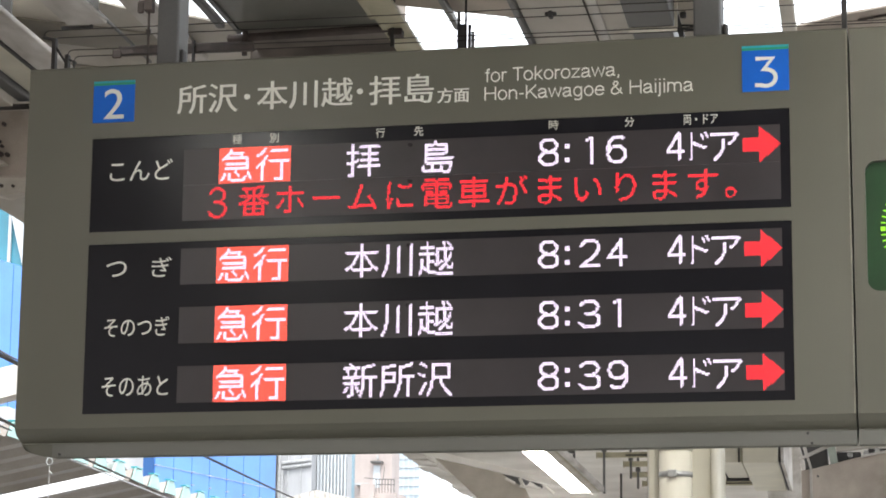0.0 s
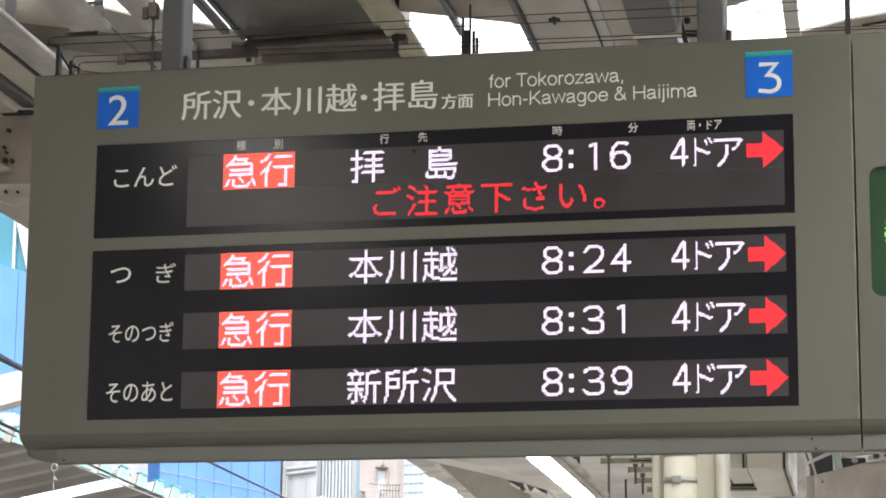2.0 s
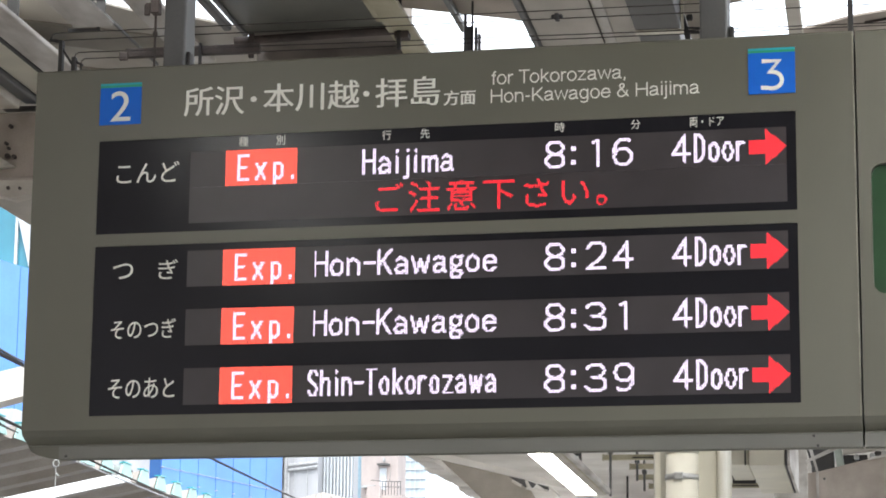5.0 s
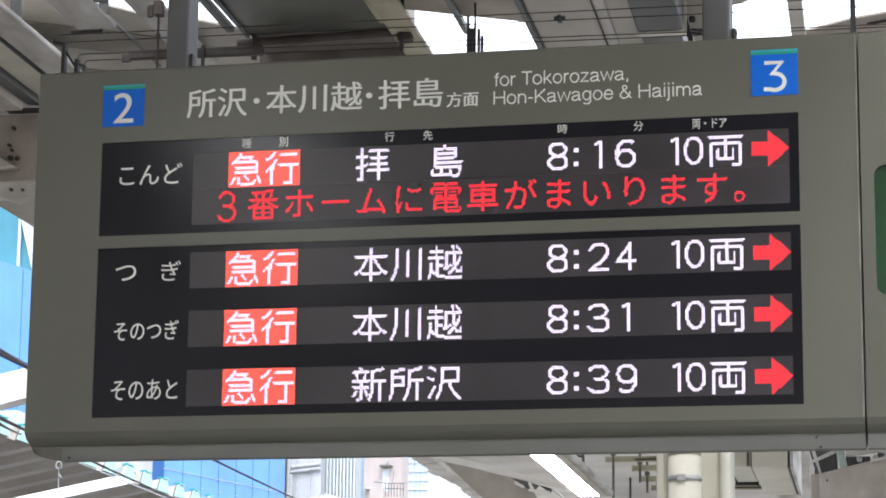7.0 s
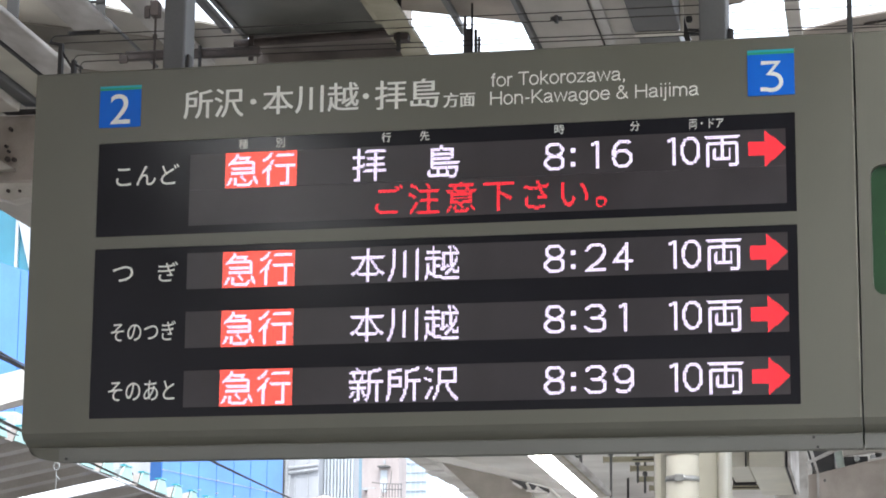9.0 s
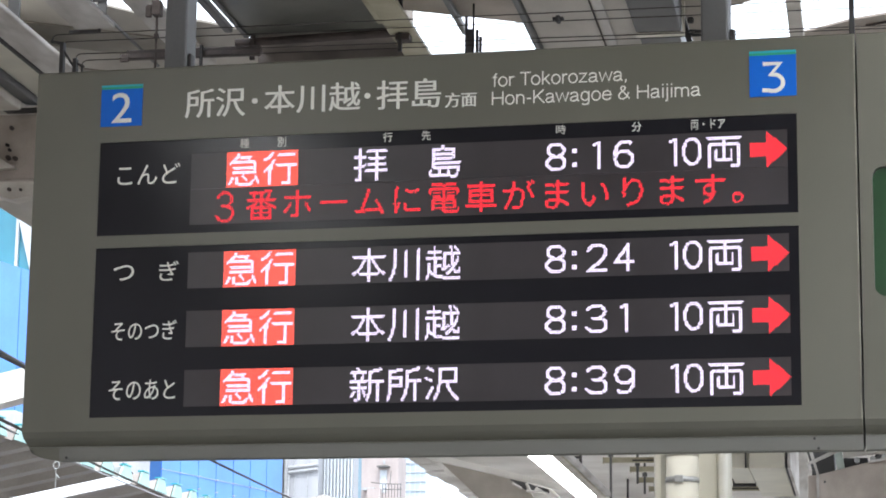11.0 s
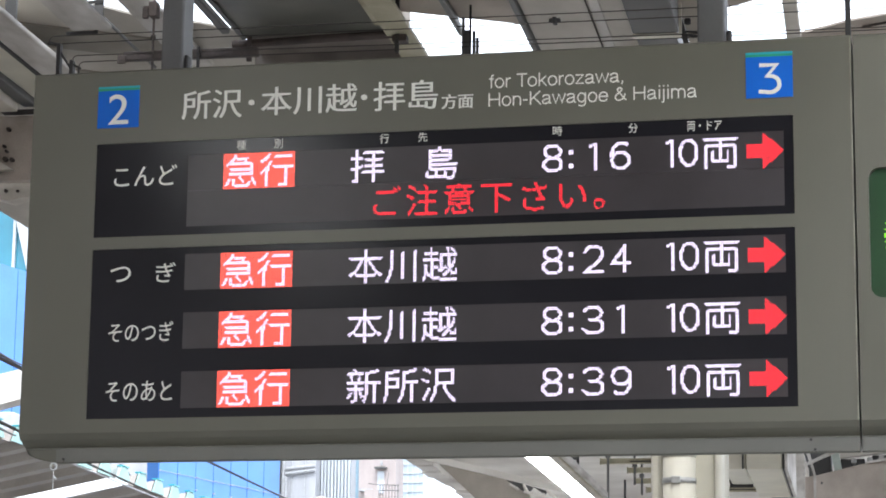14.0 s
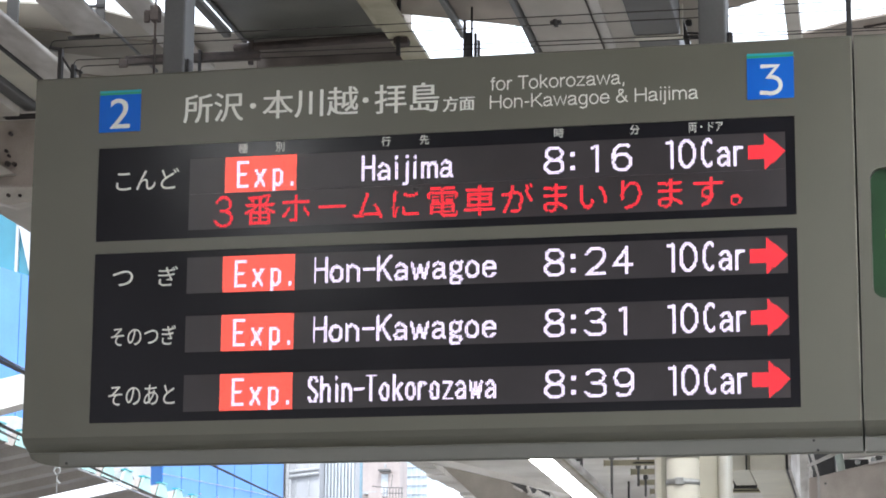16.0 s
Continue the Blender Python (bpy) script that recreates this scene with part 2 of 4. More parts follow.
def inside(px, py, vs, ts):
    hit = np.zeros(px.shape, bool)
    for a, b, c in ts:
        ax, ay, bx, by, cx, cy = vs[a][0], vs[a][1], vs[b][0], vs[b][1], vs[c][0], vs[c][1]
        x0, x1, y0, y1 = min(ax, bx, cx), max(ax, bx, cx), min(ay, by, cy), max(ay, by, cy)
        s = (px >= x0) & (px <= x1) & (py >= y0) & (py <= y1)
        if not s.any():
            continue
        d1 = (px[s] - bx) * (ay - by) - (ax - bx) * (py[s] - by)
        d2 = (px[s] - cx) * (by - cy) - (bx - cx) * (py[s] - cy)
        d3 = (px[s] - ax) * (cy - ay) - (cx - ax) * (py[s] - ay)
        hit[s] |= ~(((d1 < 0) | (d2 < 0) | (d3 < 0)) & ((d1 > 0) | (d2 > 0) | (d3 > 0)))
    return hit


DOTS_X, DOTS_Y = 384, 24


def raster(body, place, fill=0.42, size=1.0):
    """Dots of the 384 x 24 matrix that a text lights. place: (x, ) for 24-dot cells from x on, or (x0, x1, y0, y1) for a box to fill."""
    vs, ts = glyphs(body)
    lo, hi = vs.min(0), vs.max(0)
    if len(place) == 1:
        to = lambda v: (place[0] + 24 * (math.floor(v[0]) + 0.5 + size * (v[0] % 1 - 0.5)), 12 + 24 * size * (0.38 - v[1]))
    else:
        x0, x1, y0, y1 = place
        to = lambda v: (x0 + (v[0] - lo[0]) / (hi[0] - lo[0]) * (x1 - x0), y1 - (v[1] - lo[1]) / (hi[1] - lo[1]) * (y1 - y0))
    q = np.array([to(v) for v in vs])
    n = 4
    gx, gy = np.meshgrid((np.arange(DOTS_X * n) + 0.5) / n, (np.arange(DOTS_Y * n) + 0.5) / n)
    m = inside(gx, gy, q, ts)
    cover = m.reshape(DOTS_Y, n, DOTS_X, n).mean((1, 3))
    on = cover > fill
    out = on.copy()
    for r in range(DOTS_Y):                  # upright strokes: two dots, not three
        for c in range(1, DOTS_X - 3):
            if on[r, c:c + 3].all() and not on[r, c - 1] and not on[r, c + 3] and cover[r, c] < 0.8 and cover[r, c + 2] < 0.8:
                out[r, c if cover[r, c] < cover[r, c + 2] else c + 2] = False
    for c in range(DOTS_X):                  # level strokes: two dots, not one
        for r in range(1, DOTS_Y - 1):
            if on[r, c] and cover[r, c] > 0.8 and not on[r - 1, c] and not on[r + 1, c] and max(cover[r - 1, c], cover[r + 1, c]) > 0.2:
                out[r - 1 if cover[r - 1, c] > cover[r + 1, c] else r + 1, c] = True
    return out


# ---- stroke letters of the dot matrix: x across the letter, y from its top (0) to its foot (1) ----
def oval(cx, cy, rx, ry, a0=0, a1=360, n=20):
    return [(cx + rx * math.cos(radians(a0 + (a1 - a0) * i / n)), cy + ry * math.sin(radians(a0 + (a1 - a0) * i / n))) for i in range(n + 1)]


STROKES = {
    "0": [oval(0.5, 0.5, 0.5, 0.5)], "1": [[(0, 0.08), (0.9, 0.02), (0.9, 1)]], "8": [oval(0.5, 0.24, 0.44, 0.24), oval(0.5, 0.74, 0.5, 0.26)],
    "2": [oval(0.5, 0.28, 0.48, 0.28, 190, 390) + [(0.75, 0.6), (0, 1), (1, 1)]],
    "3": [oval(0.45, 0.24, 0.47, 0.24, 200, 445) + [(0.3, 0.48)], oval(0.45, 0.74, 0.55, 0.26, -95, 160)],
    "4": [[(0.74, 1), (0.74, 0), (0, 0.7), (1, 0.7)]],
    "6": [oval(0.5, 0.68, 0.5, 0.32), oval(0.56, 0.46, 0.56, 0.46, 170, 300)],
    "9": [oval(0.5, 0.32, 0.5, 0.32), oval(0.44, 0.54, 0.56, 0.46, -10, 125)],
    "E": [[(1, 0), (0, 0), (0, 1), (1, 1)], [(0, 0.48), (0.85, 0.48)]], "x": [[(0, 0.35), (1, 1)], [(1, 0.35), (0, 1)]],
    "p": [[(0, 0.35), (0, 1.25)], oval(0.5, 0.675, 0.5, 0.325)], ".": [[(0.5, 0.95), (0.5, 1)]],
    "H": [[(0, 0), (0, 1)], [(1, 0), (1, 1)], [(0, 0.48), (1, 0.48)]],
    "a": [[(0.05, 0.45), (0.3, 0.35), (0.7, 0.36), (0.9, 0.5), (0.9, 0.9), (1, 1)], [(0.9, 0.62), (0.3, 0.65), (0, 0.8), (0.1, 0.95), (0.4, 1), (0.9, 0.85)]],
    "i": [[(0.5, 0.35), (0.5, 1)], [(0.5, 0.06), (0.5, 0.1)]], "j": [[(0.8, 0.35), (0.8, 1.1), (0.55, 1.22), (0.1, 1.2)], [(0.8, 0.06), (0.8, 0.1)]],
    "m": [[(0, 0.35), (0, 1)], [(0, 0.45), (0.2, 0.36), (0.4, 0.38), (0.5, 0.5), (0.5, 1)], [(0.5, 0.5), (0.7, 0.36), (0.88, 0.38), (1, 0.5), (1, 1)]],
    "n": [[(0, 0.35), (0, 1)], [(0, 0.48), (0.35, 0.35), (0.75, 0.36), (1, 0.52), (1, 1)]], "o": [oval(0.5, 0.675, 0.5, 0.325)], "-": [[(0, 0.52), (1, 0.52)]],
    "K": [[(0, 0), (0, 1)], [(1, 0), (0, 0.6)], [(0.3, 0.42), (1, 1)]], "w": [[(0, 0.35), (0.25, 1), (0.5, 0.42), (0.75, 1), (1, 0.35)]],
    "g": [oval(0.48, 0.55, 0.46, 0.2), [(1, 0.35), (0.75, 0.4)], [(0.2, 0.72), (0.05, 0.85), (0.3, 0.93), (0.85, 0.95), (1, 1.08), (0.75, 1.22), (0.2, 1.22), (0, 1.1), (0.2, 0.95)]],
    "e": [[(0, 0.68), (1, 0.66), (0.95, 0.48), (0.7, 0.36), (0.3, 0.36), (0.02, 0.55), (0.02, 0.8), (0.3, 1), (0.7, 1), (0.97, 0.88)]],
    "S": [[(1, 0.15), (0.75, 0), (0.25, 0), (0, 0.2), (0.1, 0.4), (0.85, 0.58), (1, 0.78), (0.75, 1), (0.25, 1), (0, 0.86)]],
    "h": [[(0, 0), (0, 1)], [(0, 0.5), (0.35, 0.35), (0.75, 0.36), (1, 0.52), (1, 1)]], "T": [[(0, 0), (1, 0)], [(0.5, 0), (0.5, 1)]],
    "k": [[(0, 0), (0, 1)], [(1, 0.35), (0, 0.75)], [(0.35, 0.62), (1, 1)]], "r": [[(0, 0.35), (0, 1)], [(0, 0.52), (0.4, 0.36), (1, 0.38)]],
    "z": [[(0, 0.36), (1, 0.36), (0, 1), (1, 1)]], "D": [[(0, 0), (0, 1), (0.45, 1), (0.88, 0.82), (1, 0.5), (0.88, 0.18), (0.45, 0), (0, 0)]],
    "C": [oval(0.52, 0.5, 0.52, 0.5, 50, 310)], ":": [],
}
WIDTHS = {"i": 0.35, "j": 0.5, "m": 1.25, "w": 1.45, ".": 0.2, "r": 0.75, "-": 0.9}


def strokes(body, x0, x1, y0, y1, gap=3.4, pen=1.0):
    """Dots lit by letters drawn with a pen two dots wide; the box holds the capitals."""
    total = sum(WIDTHS.get(ch, 1) for ch in body)
    unit = (x1 - x0 - 2 - gap * (len(body) - 1)) / total
    gx, gy = np.meshgrid(np.arange(DOTS_X) + 0.5, np.arange(DOTS_Y) + 0.5)
    m, x = np.zeros(gx.shape, bool), x0 + 1
    for ch in body:
        w = unit * WIDTHS.get(ch, 1)
        for line in STROKES[ch]:
            q = [(x + px * w, y0 + 1 + py * (y1 - y0 - 2)) for px, py in line]
            for (ax, ay), (bx, by) in zip(q, q[1:]):
                dx, dy = bx - ax, by - ay
                s = (((gx - ax) * dx + (gy - ay) * dy) / max(dx * dx + dy * dy, 1e-9)).clip(0, 1)
                m |= np.hypot(gx - ax - s * dx, gy - ay - s * dy) < pen
        x += w + gap
    return m


# ---- the departure board ----
FY = 6.1607                                  # its front face
X0, X1 = -2.5225, -0.2795                    # cabinet ends
PX0, PX1 = -2.3328, -0.4308                  # black panels
LX0, PITCH, LROW = -2.0690, 0.0042, 0.0990   # display matrix: start, dot pitch, row height
LX1 = LX0 + DOTS_X * PITCH
ROWS = [3.1765, 2.9020, 2.7415, 2.5810]      # tops of the four departure rows
MSG_TOP = ROWS[0] - LROW - 0.0005

sign = thing("departure_board", (-1.40, FY, 2.342), "long olive-grey departure board with lit rows, hung from two posts", "departure board")

# cabinet: swept profile, the lower left corner rounded
def cabinet_shell(x0, x1, corner):
    prof = [(0.30, 3.4255, 0), (0.006, 3.4255, 0), (0.0, 3.4195, 0), (0.0, 3.40, 0), (0.0, 2.4195, 0), (0.012, 2.404, 0), (0.022, 2.396, 0.003), (0.034, 2.3855, 0.007),
            (0.034, 2.383, 0.009), (0.028, 2.381, 0.011), (0.028, 2.366, 0.020), (0.028, 2.356, 0.040), (0.028, 2.350, 0.062), (0.028, 2.3435, 0.10), (0.036, 2.341, 0.11), (0.30, 2.405, 0.11)]
    bm = bmesh.new()
    left = [bm.verts.new((x0 + (c if corner else 0), FY + y, z)) for y, z, c in prof]
    right = [bm.verts.new((x1, FY + y, z)) for y, z, c in prof]
    n = len(prof)
    for i in range(n):
        j = (i + 1) % n
        if i == 3:
            continue                         # the front plate closes this
        bm.faces.new((left[i], left[j], right[j], right[i]))
    bm.faces.new(left)
    bm.faces.new(right[::-1])
    return bm


part("cabinet", cabinet_shell(X0, X1, True), SIGN, sign)
part("front_plate", plate_with_holes([X0, PX0, PX1, X1], [2.4195, 2.4562, 2.921, 2.955, 3.2175, 3.40], {(1, 1), (1, 3)}, FY, FY + 0.004), SIGN, sign)
part("bottom_rail", boxes((X0 + 0.10, X1, FY + 0.0245, FY + 0.0275, 2.3450, 2.3795)), SIGN_RAIL, sign, "aluminium rail under the board, toned paler for its reflection")
for x, z in ((-0.402, 2.374), (-0.392, 2.349), (-2.40, 2.352)):
    part("rivet", rods([((x, FY + 0.024, z), (x, FY + 0.019, z))], 0.0035, 8), BLACK_IRON, sign)
up = part("upper_panel", plate_with_holes([PX0, LX0, LX1, PX1], [2.955, MSG_TOP - LROW, ROWS[0], 3.2175], {(1, 1)}, FY + 0.003, FY + 0.008), BLACK, sign, "glossy black panel")
zs = [2.4562]
for top in ROWS[:0:-1]:
    zs += [top - LROW, top]
low = part("lower_panel", plate_with_holes([PX0, LX0, LX1, PX1], zs + [2.921], {(1, 1), (1, 3), (1, 5)}, FY + 0.003, FY + 0.008), BLACK, sign, "glossy black panel")

# platform badges
def ribbon(bm, line, w, y, proud=0.002):
    """A raised stroke of width w along a line of (x, z) points on an upright face at y."""
    line = [Vector(p) for p in line]
    rows = []
    for i, p in enumerate(line):
        a = (line[i] - line[i - 1]).normalized() if i else (line[1] - line[0]).normalized()
        b = (line[i + 1] - line[i]).normalized() if i + 1 < len(line) else a
        n = Vector((-(a + b).y, (a + b).x))
        n = n.normalized() * min(1.6, 1 / max(0.3, n.normalized().dot(Vector((-a.y, a.x))))) * w / 2
        rows.append([bm.verts.new((c.x, yy, c.y)) for c, yy in ((p + n, y - proud), (p - n, y - proud), (p - n, y), (p + n, y))])
    for r, s in zip(rows, rows[1:]):
        for k in range(4):
            bm.faces.new((r[k], r[(k + 1) % 4], s[(k + 1) % 4], s[k]))
    bm.faces.new(rows[0])
    bm.faces.new(rows[-1][::-1])
    return bm


def flat_three(x0, x1, z0, z1, y, w=0.0104):
    """A flat-topped 3."""
    q = [(0.10, 0.93), (0.80, 0.93), (0.42, 0.58), (0.60, 0.575)] + [(0.52 + 0.40 * math.sin(a), 0.315 + 0.265 * math.cos(a)) for a in np.linspace(0.45, 3.6, 14)] + [(0.06, 0.09)]
    return ribbon(bmesh.new(), [(x0 + px * (x1 - x0), z0 + pz * (z1 - z0)) for px, pz in q], w, y)


def arc(cx, cz, rx, rz, n=18):
    return [(cx + rx * math.sin(2 * math.pi * i / n), cz + rz * math.cos(2 * math.pi * i / n)) for i in range(n + 1)]


# plain sans-serif letters, 1 unit to the em: advance, strokes
SANS = {
    "o": (0.556, [arc(0.278, 0.26, 0.215, 0.245)]), "n": (0.556, [[(0.09, 0), (0.09, 0.52)], [(0.09, 0.36), (0.16, 0.46), (0.28, 0.49), (0.40, 0.46), (0.455, 0.35), (0.455, 0)]]),
    "r": (0.333, [[(0.09, 0), (0.09, 0.52)], [(0.09, 0.34), (0.14, 0.44), (0.22, 0.485), (0.32, 0.48)]]),
    "f": (0.278, [[(0.13, 0), (0.13, 0.58), (0.17, 0.66), (0.26, 0.68)], [(0.02, 0.49), (0.25, 0.49)]]), "T": (0.56, [[(0.295, 0), (0.295, 0.68)], [(0.02, 0.68), (0.57, 0.68)]]),
    "k": (0.50, [[(0.09, 0), (0.09, 0.718)], [(0.43, 0.52), (0.09, 0.2)], [(0.2, 0.3), (0.46, 0)]]), "z": (0.50, [[(0.04, 0.485), (0.43, 0.485), (0.06, 0.04), (0.46, 0.04)]]),
    "a": (0.556, [[(0.07, 0.37), (0.13, 0.46), (0.26, 0.49), (0.39, 0.46), (0.425, 0.38), (0.425, 0.1), (0.45, 0.04), (0.52, 0.03)], [(0.425, 0.3), (0.3, 0.275), (0.12, 0.23), (0.06, 0.14), (0.1, 0.05), (0.22, 0.02), (0.36, 0.07), (0.42, 0.17)]]),
    "w": (0.722, [[(0.03, 0.52), (0.19, 0.03), (0.36, 0.49), (0.53, 0.03), (0.69, 0.52)]]), ",": (0.20, [[(0.13, 0.08), (0.13, -0.01), (0.09, -0.11)]]),
    "H": (0.722, [[(0.09, 0), (0.09, 0.71)], [(0.63, 0), (0.63, 0.71)], [(0.09, 0.37), (0.63, 0.37)]]), "-": (0.333, [[(0.05, 0.27), (0.28, 0.27)]]),
    "K": (0.667, [[(0.1, 0), (0.1, 0.71)], [(0.6, 0.71), (0.1, 0.24)], [(0.26, 0.4), (0.64, 0)]]), "g": (0.556, [arc(0.26, 0.262, 0.195, 0.235), [(0.46, 0.52), (0.46, -0.04), (0.41, -0.15), (0.26, -0.19), (0.1, -0.14)]]),
    "e": (0.556, [[(0.06, 0.27), (0.495, 0.27), (0.46, 0.41), (0.38, 0.475), (0.27, 0.495), (0.14, 0.44), (0.06, 0.28), (0.08, 0.13), (0.17, 0.04), (0.3, 0.02), (0.42, 0.06), (0.48, 0.15)]]),
    "&": (0.667, [[(0.62, 0.02), (0.2, 0.5), (0.17, 0.6), (0.24, 0.68), (0.34, 0.68), (0.40, 0.61), (0.37, 0.52), (0.16, 0.36), (0.07, 0.25), (0.07, 0.13), (0.15, 0.04), (0.28, 0.02), (0.42, 0.08), (0.53, 0.22), (0.56, 0.36)]]),
    "i": (0.222, [[(0.11, 0), (0.11, 0.52)], [(0.11, 0.64), (0.11, 0.718)]]), "j": (0.222, [[(0.11, 0.52), (0.11, -0.1), (0.08, -0.17), (0, -0.18)], [(0.11, 0.64), (0.11, 0.718)]]),
    "m": (0.833, [[(0.08, 0), (0.08, 0.52)], [(0.08, 0.38), (0.15, 0.47), (0.25, 0.49), (0.36, 0.45), (0.41, 0.35), (0.41, 0)], [(0.41, 0.36), (0.48, 0.46), (0.58, 0.49), (0.69, 0.45), (0.74, 0.35), (0.74, 0)]]),
}


def sans(body, x0, x1, z0, em, y):
    """Thin sans-serif words from x0 to x1 on the base line z0: one mesh a word."""
    wide = (x1 - x0) / sum(SANS[ch][0] if ch != " " else 0.278 for ch in body)
    x, n = x0, 0
    for word in body.split():
        bm = bmesh.new()
        for ch in word:
            for line in SANS[ch][1]:
                n += 1
                ribbon(bm, [(x + px * wide, z0 + pz * em) for px, pz in line], 0.0036, y, 0.0016 + 0.0002 * (n % 3))
            x += SANS[ch][0] * wide
        x += 0.278 * wide
        yield bm


for digit, x0, x1, z0, z1, box_ in (("2", -2.3015, -2.2440, 3.2715, 3.3560, (-2.3335, -2.2142, 3.2620, 3.3798)),
                                   ("3", -0.5220, -0.4590, 3.2740, 3.3580, (-0.5510, -0.4298, 3.2650, 3.3878))):
    bx0, bx1, bz0, bz1 = box_
    badge = part("platform_badge", boxes((bx0, bx1, FY - 0.0025, FY + 0.001, bz0, bz1 - 0.0125)), BLUE_BADGE, sign, "blue platform number badge")
    part("stripe", boxes((bx0, bx1, FY - 0.0025, FY + 0.001, bz1 - 0.006, bz1)), TEAL, badge, "pale teal stripe")
    part("stripe", boxes((bx0, bx1, FY - 0.0025, FY + 0.001, bz1 - 0.0125, bz1 - 0.006)), GREEN_STRIPE, badge, "green stripe")
    if digit == "3":
        part("numeral", flat_three(x0, x1, z0, z1, FY - 0.0025), PRINT, badge, "white numeral")
    else:
        for bm in printed(digit, x0, x1, z0, z1, FY - 0.0025):
            part("numeral", bm, PRINT, badge, "white numeral")

# printed words
for body, x0, x1, z0, z1 in (("所沢", -2.0900, -1.9200, 3.2765, 3.3570), ("・", -1.9000, -1.8850, 3.3090, 3.3240), ("本川越", -1.8640, -1.5970, 3.2775, 3.3570),
                             ("・", -1.5840, -1.5690, 3.3090, 3.3240), ("拝島", -1.5500, -1.3740, 3.2765, 3.3570), ("方面", -1.3622, -1.2769, 3.2735, 3.3140)):
    for bm in printed(body, x0, x1, z0, z1, FY, fat=0.0009):
        part("lettering", bm, PRINT, sign, "white printed lettering")
for body, x0, x1, z0 in (("for Tokorozawa,", -1.2340, -0.8716, 3.3255), ("Hon-Kawagoe & Haijima", -1.2375, -0.6775, 3.2750)):
    for bm in sans(body, x0, x1, z0, 0.0515, FY):
        part("lettering", bm, PRINT, sign, "white printed lettering")
for body, x0, x1, z0, z1 in (("種", -1.9318, -1.9054, 3.1860, 3.2125), ("別", -1.8265, -1.8020, 3.1860, 3.2125), ("行", -1.5318, -1.5065, 3.1870, 3.2130),
                             ("先", -1.4261, -1.4010, 3.1870, 3.2130), ("時", -1.0616, -1.0359, 3.1880, 3.2135), ("分", -0.8602, -0.8350, 3.1870, 3.2125),
                             ("両・ドア", -0.7057, -0.6162, 3.1850, 3.2110), ("こんど", -2.2790, -2.0995, 3.0955, 3.1530)):
    for bm in printed(body, x0, x1, z0, z1, FY + 0.003):
        part("lettering", bm, PRINT, up, "white printed lettering")
for body, x0, x1, z0, z1 in (("つ", -2.2798, -2.2216, 2.8300, 2.8720), ("ぎ", -2.1500, -2.0945, 2.8260, 2.8800), ("そのつぎ", -2.2785, -2.0953, 2.6650, 2.7180), ("そのあと", -2.2801, -2.0931, 2.5025, 2.5570)):
    for bm in printed(body, x0, x1, z0, z1, FY + 0.003):
        part("lettering", bm, PRINT, low, "white printed lettering")


# display rows: four-sided roller bars, one page on each side, turned to the front when the text changes
def dots(mask, face, size=0.46):
    """Lit dots of one page, on the bar's side number face, in the bar's space."""
    h, w = LROW / DOTS_Y, PITCH
    rows, cols = np.nonzero(mask)
    turn = Euler((radians(90 * face), 0, 0)).to_matrix()
    vs, fs = [], []
    a, b = size * w, size * h
    for r, c in zip(rows, cols):
        x, z = (c + 0.5) * w, LROW / 2 - (r + 0.5) * h
        k = len(vs)
        vs += [turn @ Vector((x + i * a, -LROW / 2 - 0.0008, z + j * b)) for i, j in ((-1, -1), (1, -1), (1, 1), (-1, 1))]
        fs.append((k, k + 1, k + 2, k + 3))
    me = bpy.data.meshes.new("lit_dots")
    me.from_pydata(vs, [], fs)
    return me


def bar(name, top, label):
    bm = box(bmesh.new(), 0, DOTS_X * PITCH, -LROW / 2, LROW / 2, -LROW / 2, LROW / 2)
    ob = tagged(new(name, mesh_of(bm, name, MODULE)), label)
    ob.parent = sign
    BASE[ob] = Vector()
    at = Vector((LX0, FY + 0.004 + LROW / 2, top - LROW / 2)) - BASE[sign]
    ob.location = at
    return ob, at


def lit(ob, face, layers):
    for mask, material in layers:
        if mask.any():
            d = new("lit_dots", dots(mask, face, {"led_white": 0.42, "led_red": 0.325, "led_block_red": 0.335}[material.name]))
            d.data.materials.append(material)
            tagged(d, {"led_white": "glowing white dots", "led_red": "glowing red dots", "led_block_red": "glowing orange-red dots"}[material.name], kind="stuff")
            d.parent = ob


def blank():
    return np.zeros((DOTS_Y, DOTS_X), bool)


def arrow():
    m = blank()
    for r in range(24):
        half = abs(r - 12.0)
        for c in range(1, 24):
            if (c <= 11 and half < 4.2) or (c > 10.5 and half <= 11.2 - (c - 11.5) * 0.93):
                m[r, 360 + c] = True
    return m


def clock_digits(hour, tens, ones):
    m = strokes(hour, 233, 246.5, 2.6, 21.4)
    m |= strokes(tens, 262.5, 268.5, 2.6, 21.4) if tens == "1" else strokes(tens, 259, 272.5, 2.6, 21.4)
    m |= strokes(ones, 279.5, 285.5, 2.6, 21.4) if ones == "1" else strokes(ones, 276.3, 289.3, 2.6, 21.4)
    m[7:10, 250:253] = True
    m[16:19, 250:253] = True
    return m


def row_text(body, place):
    """Latin letters and digits are drawn by strokes, the rest from the type."""
    return strokes(body, *place) if body.isascii() else raster(body, place)


